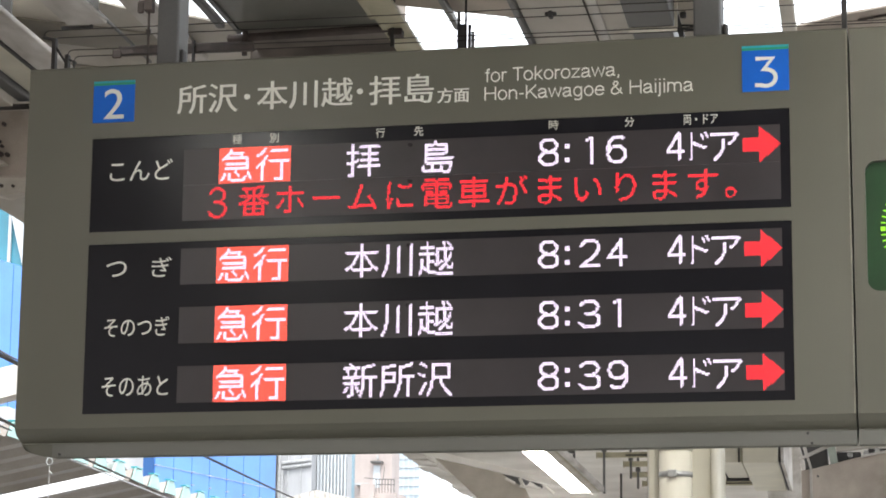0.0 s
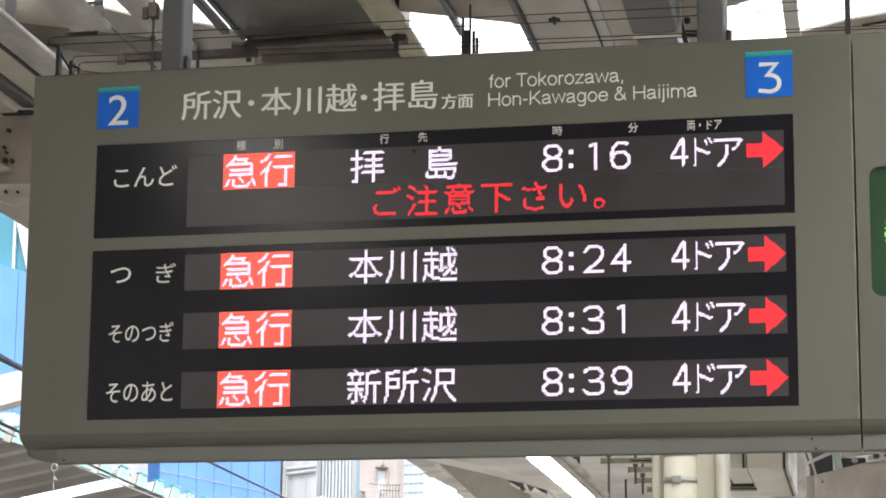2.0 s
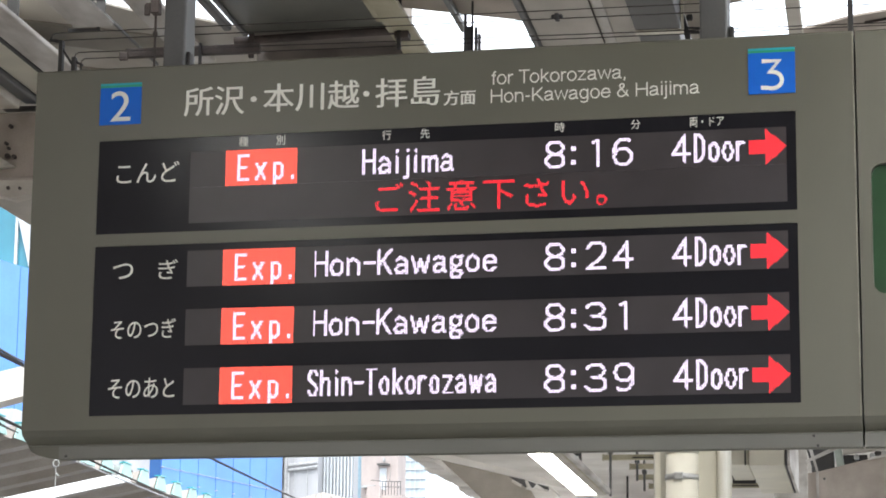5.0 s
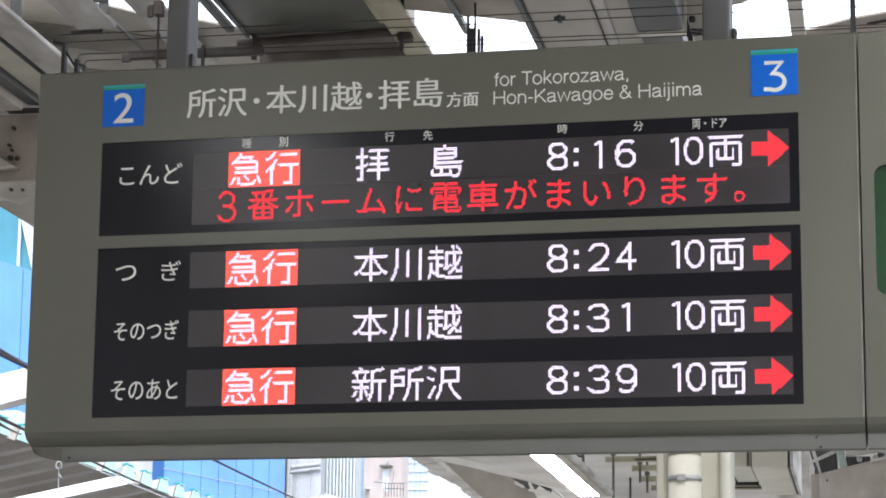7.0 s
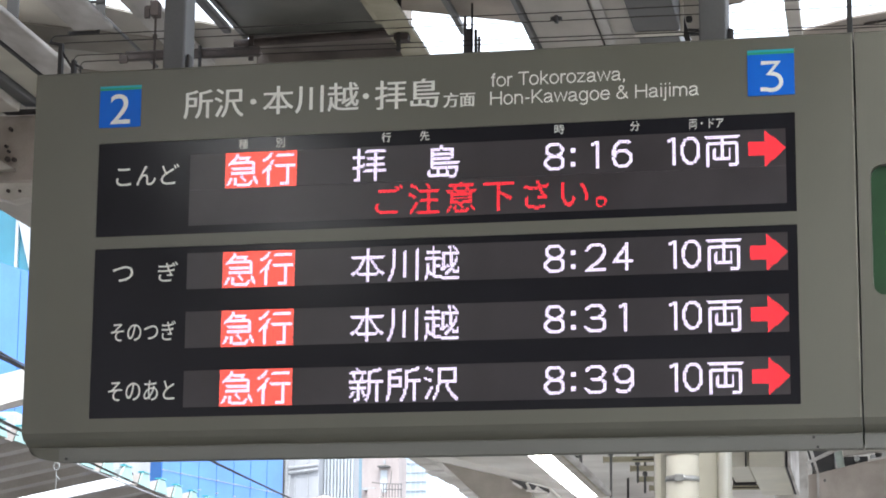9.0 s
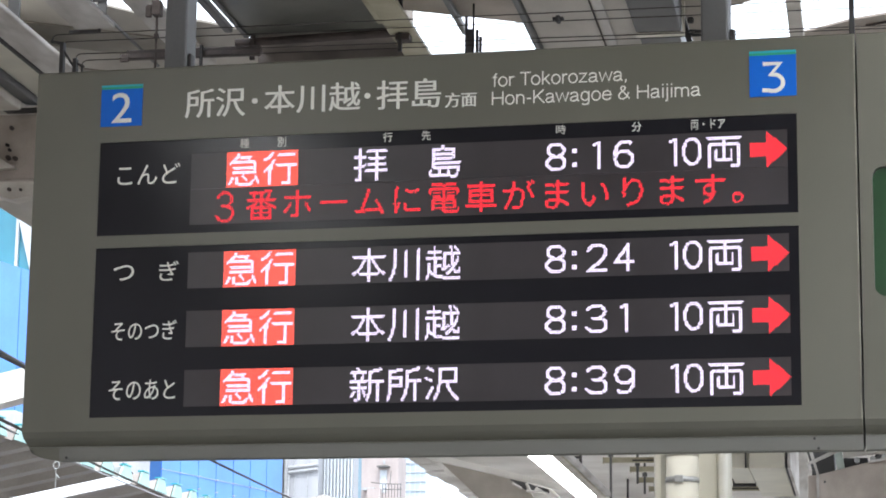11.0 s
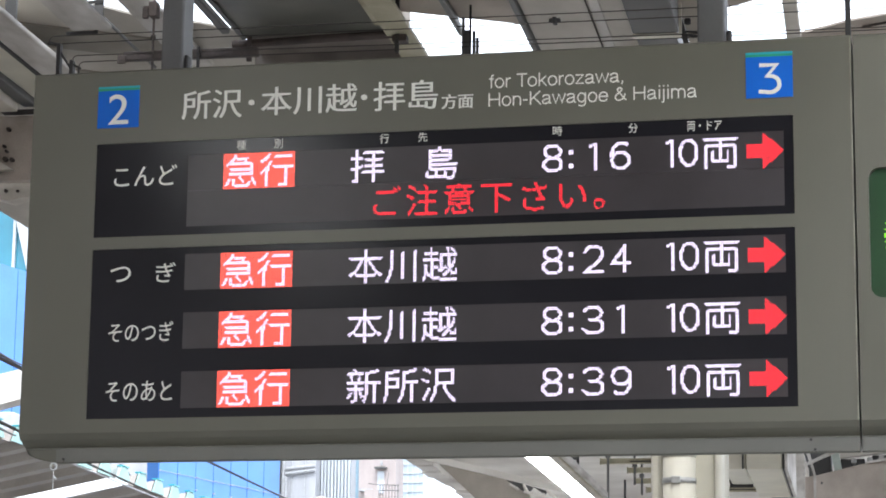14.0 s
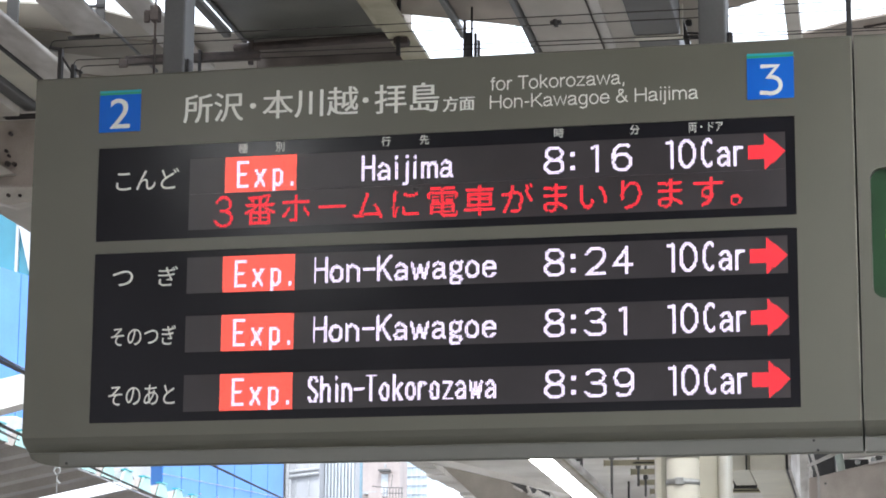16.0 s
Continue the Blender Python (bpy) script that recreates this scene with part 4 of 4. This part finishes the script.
def batten(x, y0, y1, z, top):
    """A lit batten lamp along the platform on two stems."""
    lamp = thing("fluorescent_lamp", (x, (y0 + y1) / 2, z), "lit fluorescent batten lamp hung under the canopy", "lamp", "platform lamps")
    part("tube", boxes((x - 0.103, x + 0.098, y0, y1, z + 0.005, z + 0.05), bevel=0.012), TUBE, lamp, "glowing white tube")
    part("housing", boxes((x - 0.12, x + 0.12, y0, y1, z + 0.052, z + 0.12), bevel=0.01), WHITE_BEAM, lamp)
    part("channel", boxes((x + 0.105, x + 0.175, y0, y1, z + 0.0, z + 0.05), bevel=0.006), CREAM, lamp, "cream cable channel")
    part("seam", boxes((x + 0.178, x + 0.188, y0, y1, z + 0.005, z + 0.04)), CREAM_Y, lamp)
    part("cover", boxes((x + 0.19, x + 0.235, y0, y1, z + 0.01, z + 0.06), bevel=0.006), WHITE_BEAM, lamp)
    for y in (y0 + 0.5, y1 - 0.5):
        part("stem", rods([((x, y, z + 0.11), (x, y, top))], 0.012, 8), BLACK_IRON, lamp)
    return lamp


batten(-2.73, 18.0, 23.5, 3.98, DECK - 0.13)
batten(-2.75, 1.75, 3.45, 3.98, DECK)
for y in (27.0, 35.0):
    batten(-2.73, y, y + 6.0, 3.98, 4.61)
# unseen lamps added on the right; the nearest brightens the board's right side
for y in (-14.0, -7.0, 0.6):
    batten(0.70, y, y + 5, 3.98, DECK)
batten(1.6, 27.0, 32.0, 3.98, 4.61)
batten(-3.6, -14.0, -9.0, 3.98, DECK)
cl = thing("lamp_hook", (-2.6, 21.4, 4.1), "small dark hanger hook beside the lamp", "hook", "lamp hooks")
part("upright", rods([((-2.545, 21.4, 3.99), (-2.545, 21.4, 4.5))], 0.009, 6), STEEL, cl)
part("arm", rods([((-2.60, 21.4, 4.13), (-2.53, 21.4, 4.13)), ((-2.56, 21.4, 4.06), (-2.53, 21.4, 4.06))], 0.012, 6), STEEL, cl)

for i, (x, y) in enumerate(((-2.585, 23.7), (-2.40, 24.5), (-2.42, 25.5), (-2.38, 26.4))):
    rk = thing("cable_rack", (x + 1, y, 4.34), "yellowed cream cable rack bracket under the far ceiling", "bracket", "cable racks")
    part("arm", boxes((x, x + 1.6, y, y + 0.06, 4.345, 4.398), bevel=0.006), CREAM_Y, rk)
    part("lip", boxes((x + 0.28, x + 1.6, y - 0.02, y - 0.005, 4.36, 4.37)), BLACK_IRON, rk)
    part("end_cap", boxes((x - 0.012, x - 0.001, y, y + 0.06, 4.34, 4.403)), CREAM_Y, rk)
    part("drop_rod", rods([((x + 0.07, y - 0.03, 3.99 if i == 0 else 4.22), (x + 0.07, y - 0.03, 4.61))], 0.013, 6), STEEL, rk)
    part("nut", rods([((x + 0.07, y - 0.03, 4.40), (x + 0.07, y - 0.03, 4.44))], 0.028, 6), STEEL, rk)

cb = thing("ceiling_duct", (-0.95, 21.1, 3.98), "cream boxed duct under the canopy", "duct")
part("box", boxes((-1.045, -0.742, 21.1, 23.5, 3.985, 5.41), bevel=0.008), COLUMN, cb)
part("joint", boxes((-0.738, -0.722, 21.12, 23.5, 3.99, 5.41)), BLACK_IRON, cb, "dark joint")
part("side_cover", boxes((-0.718, -0.690, 21.1, 23.5, 3.98, 5.41), bevel=0.004), WHITE_BEAM, cb)
part("small_box", boxes((-1.24, -1.052, 21.15, 22.4, 3.995, 5.41), bevel=0.008), COLUMN, cb)
part("seam", boxes((-1.085, -1.070, 21.14, 21.149, 3.995, 5.41)), BLACK_IRON, cb)
part("underside", boxes((-1.26, -1.05, 22.41, 22.46, 3.97, 4.2)), BLACK_IRON, cb, "dark rear lip")
solid("white_pier", boxes((-0.95, -0.620, 24.05, 24.3, 0.0, 4.59), bevel=0.01), WHITE_BEAM, "white painted pier beyond the duct", "pier")

tr = thing("canopy_gusset", (0.6, 18, 3.2), "pale grey sloped panel with a steel truss above", "panel")
part("panel", sheet([(-0.465, 18, 3.2), (2.4, 18, 3.2), (2.4, 18, 4.2), (0.117, 18, 3.699), (-0.037, 18, 3.671), (-0.201, 18, 3.631), (-0.386, 18, 3.585), (-0.465, 18, 3.575)], 0.1, (0, 1, 0)), SOFFIT, tr)
part("post", sheet([(-0.465, 17.96, 3.80), (-0.440, 17.96, 3.80), (-0.386, 17.96, 3.585), (-0.386, 17.96, 3.2), (-0.400, 17.96, 3.2), (-0.404, 17.96, 3.59)], 0.03, (0, 1, 0)), WHITE_BEAM, tr, "white post")
part("post_flank", sheet([(-0.485, 17.97, 3.80), (-0.468, 17.97, 3.80), (-0.408, 17.97, 3.59), (-0.425, 17.97, 3.59)], 0.03, (0, 1, 0)), STEEL, tr)
part("brace", sheet([(-0.475, 17.95, 3.665), (-0.470, 17.95, 3.645), (-0.20, 17.95, 3.765), (-0.21, 17.95, 3.79)], 0.04, (0, 1, 0)), WHITE_BEAM, tr, "white diagonal brace")
part("dark_box", boxes((-0.44, -0.275, 18.2, 18.8, 3.5, 3.95), bevel=0.01), DUCT, tr)
part("light_box", sheet([(-0.285, 18.12, 3.80), (-0.225, 18.12, 3.80), (-0.190, 18.12, 3.60), (-0.245, 18.12, 3.60)], 0.05, (0, 1, 0)), PALE_GREEN, tr, "pale green-grey junction box")
part("dark_box", boxes((-0.21, -0.03, 18.2, 18.8, 3.55, 3.73), bevel=0.01), DUCT, tr)
part("dark_box", boxes((0.02, 0.22, 18.2, 18.8, 3.55, 3.755), bevel=0.01), DUCT, tr)
part("top_rail", sheet([(-0.21, 18.1, 3.722), (2.4, 18.1, 4.02), (2.4, 18.1, 4.20), (-0.21, 18.1, 3.90)], 0.06, (0, 1, 0)), SOFFIT_PALE, tr)
part("rail", sheet([(-0.03, 17.93, 3.660), (2.4, 17.93, 4.12), (2.4, 17.93, 4.14), (-0.03, 17.93, 3.675)], 0.04, (0, 1, 0)), WHITE_BEAM, tr, "white rail")
for x, z in ((-0.110, 3.693), (0.006, 3.703), (0.088, 3.716), (0.19, 3.735), (0.29, 3.755)):
    part("bolt", rods([((x, 18.1, z), (x, 18.02, z))], 0.021, 10, ), CLAMP, tr)
part("hanger", boxes((1.9, 2.1, 18.11, 18.25, 3.9, 5.42)), WHITE_BEAM, tr)
part("bolt", rods([((-0.345, 17.995, 3.53), (-0.345, 17.98, 3.53))], 0.009, 8), STEEL, tr)

# ---- the platform roof across the tracks: folded plates ----
far_roof = thing("opposite_platform_roof", (-12.5, 36, 4.6), "grey-brown corrugated roof of the opposite platform", "roof")
EX, EZ, SL, FOLD = -10.0, 5.09, 0.20, 0.83
bm = bmesh.new()
clear = bmesh.new()
# the deck's unseen near run is added to cut sky light from the left
y, pts = 30.42 - FOLD * 60, []
while y < 60:
    pts += [(y, 0.0), (y + 0.25, 0.0), (y + 0.42, 0.19), (y + 0.66, 0.19)]
    y += FOLD
for (ya, ha), (yb, hb) in zip(pts, pts[1:]):
    to = clear if 31.2 < ya < 31.95 else bm
    vs = [to.verts.new((EX - d, yy, EZ - SL * d + hh)) for d, yy, hh in ((0, ya, ha), (0, yb, hb), (6, yb, hb), (6, ya, ha))]
    to.faces.new(vs)
part("deck", bm, CORR, far_roof)
part("clear_sheet", clear, SKYLIGHT, far_roof, "bright translucent roof sheet")
for i in range(-12, 36):
    ya = 30.42 + FOLD * i
    cap = part("end_cap", sheet([(EX + 0.02, ya + 0.25, EZ + 0.01), (EX + 0.02, ya + 0.81, EZ + 0.01), (EX + 0.02, ya + 0.67, EZ + 0.20), (EX + 0.02, ya + 0.41, EZ + 0.20)], 0.02, (1, 0, 0)), CAP, far_roof, "pale teal end cap")
    part("flashing", boxes((EX - 0.03, EX + 0.06, ya + 0.40, ya + 0.68, EZ + 0.202, EZ + 0.218)), TEAL, cap, "teal flashing")
part("edge_girder", boxes((-12.6, -12.3, 18, 60, 4.2, 4.55)), CREAM, far_roof)
for y in (22, 34, 46):
    part("post", boxes((-12.6, -12.3, y, y + 0.3, 0, 4.2)), CREAM, far_roof)

# all of this follows the platform's line
for ob in set(bpy.data.objects) - BEFORE:
    if ob.parent is None:
        ob.location = Matrix.Rotation(TILT, 3, "Z") @ ob.location
        ob.rotation_euler.z = TILT

eave = thing("white_gutter_beam", (-10.6, 25, 5.3), "white rounded gutter beam over the opposite track", "beam")
part("gutter", sheet([(-13.5, 25, 4.55), (-8.5, 25, 5.72), (-8.5, 25, 6.05), (-10.2, 25, 5.66), (-13.5, 25, 4.92)], 0.3, (0, 1, 0)), CEIL, eave)
part("leg", boxes((-13.4, -13.2, 25.05, 25.25, 0, 4.6)), WHITE_BEAM, eave)


def wire_thing(a, b, r, label):
    """An overhead wire through two points, carried on beyond both."""
    a, b = Vector(a), Vector(b)
    d = b - a
    return solid("overhead_wire", cable([a - d * 0.9, b + d * 1.6], r, 6, 0.05, 10), WIRE, label, "wire", "overhead wires")


wire_thing((-6.732, 18, 3.768), (-10.085, 30, 4.712), 0.009, "black overhead line slung beside the track")
wire_thing((-5.74, 18, 3.765), (-8.347, 30, 4.633), 0.009, "black overhead line slung beside the track")
wire_thing((-7.528, 18, 4.66), (-12.261, 30, 6.548), 0.009, "black overhead line slung beside the track")
wire_thing((-7.499, 18, 4.062), (-12.297, 30, 5.609), 0.009, "black overhead line slung beside the track")
solid("overhead_wire", cable([(-6.966, 18, 3.771), (-10.198, 30, 4.67), (-14.6, 46.3, 5.9)], 0.008, 6, 0.0, 6), GREY_PIPE, "pale grey overhead line beside the track", "wire", "overhead wires")
hk = thing("wire_hook", (-9.82, 25, 4.2), "small pale hook with a chain hanging from a line", "hook")
bm = bmesh.new()
for i in range(12):
    a0, a1 = radians(30 * i), radians(30 * i + 30)
    rod(bm, (-9.82 + 0.035 * math.cos(a0), 25, 4.56 + 0.04 * math.sin(a0)), (-9.82 + 0.035 * math.cos(a1), 25, 4.56 + 0.04 * math.sin(a1)), 0.008, 6)
rod(bm, (-9.82, 25, 4.52), (-9.815, 25, 4.0), 0.005, 6)
rod(bm, (-9.82, 25, 4.46), (-9.78, 25, 4.42), 0.009, 6)
part("hook", bm, CLAMP, hk)

for x0, x1, z0, z1 in ((-13.62, -12.93, 5.35, 6.05), (-15.7, -14.85, 5.9, 6.75)):
    un = thing("roof_unit", ((x0 + x1) / 2, 36.5, z0), "white ventilation unit on a stand above the opposite roof", "ventilation unit", "ventilation units")
    part("case", boxes((x0, x1, 36, 37, z0, z1), bevel=0.04), PALE_WALL, un)
    part("grille", boxes((x0 + 0.12, x1 - 0.25, 35.97, 36.0, z0 + 0.15, z1 - 0.2)), GREY_PIPE, un)
    part("stand", boxes((x0 + 0.1, x1 - 0.1, 36.2, 36.8, 4.2, z0)), STEEL, un)
    part("pipe", sweep([(x1 - 0.1, 35.95, z0 + 0.5), (x1 + 0.1, 35.9, z0 + 0.3), (x1 + 0.15, 35.9, z0 - 0.3)], 0.05, 8), BLACK_IRON, un)

# ---- unseen plain walls, added beside and behind to limit light on the board ----
solid("light_block_west", boxes((-24, -20, -60, 26, -1.25, 13)), BEIGE_WALL, "unseen beige wall added to block light beside the station", "wall", kind="structure")
solid("light_block_east", boxes((9, 12, -60, 60, -1.25, 4.5)), BEIGE_WALL, "unseen beige wall added to block light beside the station", "wall", kind="structure")
solid("light_block_south", boxes((-24, 12, -64, -60, -1.25, 12)), BEIGE_WALL, "unseen beige wall added to block light behind the platform", "wall", kind="structure")

# ---- the town beyond ----
def hoarding(ax, ay, length, depth, z1, name, label, heading=12.1, bolts=None):
    """A blue sheeted building: a long face along its heading, panels with joints."""
    h = thing(name, (ax, ay, -1.25), label, "hoarding", "blue hoardings")
    d = Vector((math.sin(radians(heading)), math.cos(radians(heading)), 0))
    n = Vector((d.y, -d.x, 0))
    a = Vector((ax, ay, 0))
    core = [a - n * 0.03, a + d * length - n * 0.03, a + d * length - n * depth, a - n * depth]
    part("core", sheet([(p.x, p.y, -1.25) for p in core], z1 + 1.2, (0, 0, 1)), BLUE_DARK, h, "darker blue end sheet")
    steps = max(1, round(length / 0.75))
    w = length / steps
    for i in range(steps):
        p, q = a + d * (i * w + 0.012), a + d * ((i + 1) * w - 0.012)
        part("sheet", sheet([(p.x, p.y, -1.25), (q.x, q.y, -1.25), (q.x, q.y, z1), (p.x, p.y, z1)], 0.025, -n), BLUE_SHEET, h)
    if bolts:
        bm = bmesh.new()
        for i in range(steps + 1):
            p = a + d * (i * w)
            for dz in (0, -0.25):
                rod(bm, p + n * 0.0 + Vector((0, 0, bolts + dz)), p + n * 0.05 + Vector((0, 0, bolts + dz)), 0.013, 6)
        for i in range(1):
            p, q = a + n * 0.015 + Vector((0, 0, bolts)), a + d * length + n * 0.015 + Vector((0, 0, bolts))
            rod(bm, p, q, 0.005, 5)
        part("fixing", bm, PALE_WALL, h, "pale fixings and seam")
    return h


hoarding(-15.50, 45.0, 4.95, 0.9, 9.2, "blue_hoarding", "tall blue sheet hoarding round a building site", bolts=6.83)
hoarding(-18.2, 34.0, 9.0, 4, 10.0, "blue_hoarding", "tall blue sheet hoarding with a dark seam")
gb = thing("teal_glass_building", (-24, 62, -1.25), "teal glass building with white diagonal bracing", "building")
part("glass", boxes((-34, -22, 62, 74, -1.25, 18.5)), TEAL_GLASS, gb)
for x in np.arange(-33.5, -22, 1.1):
    part("mullion", boxes((x, x + 0.08, 61.9, 61.98, -1.25, 18.5)), MULLION, gb)
for x in (-30.0, -27.6, -25.2):
    part("brace", sheet([(x - 1.2, 61.8, 18.4), (x - 0.9, 61.8, 18.4), (x + 0.55, 61.8, 13.0), (x + 0.25, 61.8, 13.0)], 0.08, (0, 1, 0)), MULLION, gb, "white diagonal brace")

def far_part(name, bm, material, parent, label="", k=2.7):
    """Parts of the far town are laid out on a small plan round the viewer, then set out at their true size and distance on the ground."""
    for v in bm.verts:
        v.co = Vector((k * v.co.x, k * v.co.y, max(-1.25, 1.6 + k * (v.co.z - 1.6))))
    return part(name, bm, material, parent, label)


pb = thing("grey_clad_building", (-51.84, 189, -1.25), "pale grey clad building with service pipes", "building")
far_part("wall", boxes((-23.6, -19.2, 70, 75, -1.25, 14)), PALE_WALL, pb)
far_part("joint", boxes((-19.95, -19.92, 69.96, 70, -1.25, 14), (-19.55, -19.52, 69.96, 70, -1.25, 14)), GREY_PIPE, pb)
pp = rods([((-20.18, 69.9, -1), (-20.18, 69.9, 14)), ((-20.1, 69.9, 9.72), (-19.2, 69.9, 9.80)), ((-20.1, 69.9, 9.57), (-19.2, 69.9, 9.67)), ((-20.1, 69.9, -1), (-20.1, 69.9, 9.50))], 0.05, 8)
far_part("service_pipe", pp, GREY_PIPE, pb)
far_part("shaft", boxes((-20.36, -20.24, 69.6, 69.9, -1.25, 14)), STEEL, pb, "dark vertical shaft")
rb = thing("ribbed_building", (-50.22, 191.7, -1.25), "pale building with vertical ribs and a blue corner strip", "building")
far_part("wall", boxes((-19.2, -18.1, 70.6, 71.5, -1.25, 14)), PALE_WALL, rb)
for i in range(9):
    far_part("rib", boxes((-19.17 + i * 0.105, -19.12 + i * 0.105, 70.5, 70.6, -1.25, 14)), MULLION, rb)
far_part("corner_strip", boxes((-18.1, -18.0, 70.5, 71.5, -1.25, 14)), BLUE_GREY, rb, "blue-grey corner strip")
bb = thing("beige_building", (-46.71, 191.7, -1.25), "pinkish beige building with a roof terrace and railing", "building")
far_part("wall", boxes((-17.98, -16.85, 70.4, 71.4, -1.25, 10.1)), BEIGE_WALL, bb)
far_part("stair_tower", boxes((-17.9, -17.1, 70.5, 71.4, 10.1, 13)), BEIGE_WALL, bb)
far_part("terrace_wall", boxes((-17.55, -16.40, 69.2, 70.4, -1.25, 8.72)), BEIGE_WALL, bb)
far_part("door", boxes((-17.40, -17.20, 70.36, 70.4, 9.0, 9.66)), MULLION, bb, "white door")
far_part("door_canopy", boxes((-17.44, -17.10, 70.1, 70.4, 9.72, 9.77)), STEEL, bb, "dark door canopy")
far_part("lamp", boxes((-17.30, -17.25, 70.3, 70.4, 9.84, 9.96)), GREY_PIPE, bb)
far_part("ledge", boxes((-17.9, -17.5, 70.1, 70.4, 9.05, 9.12)), GREY_PIPE, bb, "grey ledge")
far_part("balcony_wall", boxes((-17.46, -17.06, 69.05, 69.2, -1.25, 8.98)), BEIGE_WALL, bb)
rl = rods([((-17.05 + 0.09 * i, 69.3, 8.72), (-17.05 + 0.09 * i, 69.3, 9.14)) for i in range(7)] + [((-17.40, 69.3, 9.18), (-17.05, 69.3, 9.14)), ((-17.05, 69.3, 9.14), (-16.48, 69.3, 9.12)), ((-17.05, 69.3, 8.98), (-16.48, 69.3, 8.96))], 0.013, 6)
far_part("railing", rl, STEEL, bb, "thin grey railing")
far_part("stay", rods([((-17.02, 70.2, 9.60), (-16.86, 69.4, 9.15))], 0.012, 6), STEEL, bb)
wr = thing("white_roofed_house", (-50.76, 178.2, -1.25), "low house with a white pitched roof", "house")
far_part("wall", boxes((-19.2, -16.9, 66, 69, -1.25, 8.0)), PALE_WALL, wr)
far_part("roof", sheet([(-19.3, 65.8, 8.0), (-16.8, 65.8, 8.0), (-16.9, 65.8, 8.24), (-17.9, 65.8, 8.48), (-19.2, 65.8, 8.16)], 3, (0, 1, 0)), WHITE_BEAM, wr)
tw = thing("glass_tower", (-185.5, 795, -1.25), "distant pale blue gridded glass tower", "tower")
far_part("glass", boxes((-50, -34.1, 150, 156, -1.25, 30)), TOWER, tw, k=5.3)
mu = bmesh.new()
for i in range(48):
    box(mu, -50 + 0.33 * i, -49.94 + 0.33 * i, 149.9, 150, -1.25, 30)
for i in range(52):
    box(mu, -50, -34.1, 149.88, 149.98, 0.2 + 0.575 * i, 0.27 + 0.575 * i)
far_part("grid", mu, MULLION, tw, k=5.3)


# ---- what changes: the display rows turn to their next page ----
def turns(times):
    rows, n = [(0.0, 0)], 0
    for t in times:
        rows += [(t - 2 / 30, n * 90), (t - 1 / 30, n * 90 + 45), (t, n * 90 + 90)]
        n += 1
    return rows + [(16.0, n * 90)]


def motions():
    for ob, at in DISPLAYS:
        walk(ob, [(t, pose(*at, -a)) for t, a in turns((2.6, 6.6, 14.6))])
    walk(message, [(t, pose(*message_at, -a)) for t, a in turns((0.6, 2.6, 4.6, 6.6, 8.6, 10.6, 12.6, 14.6))])


motions()
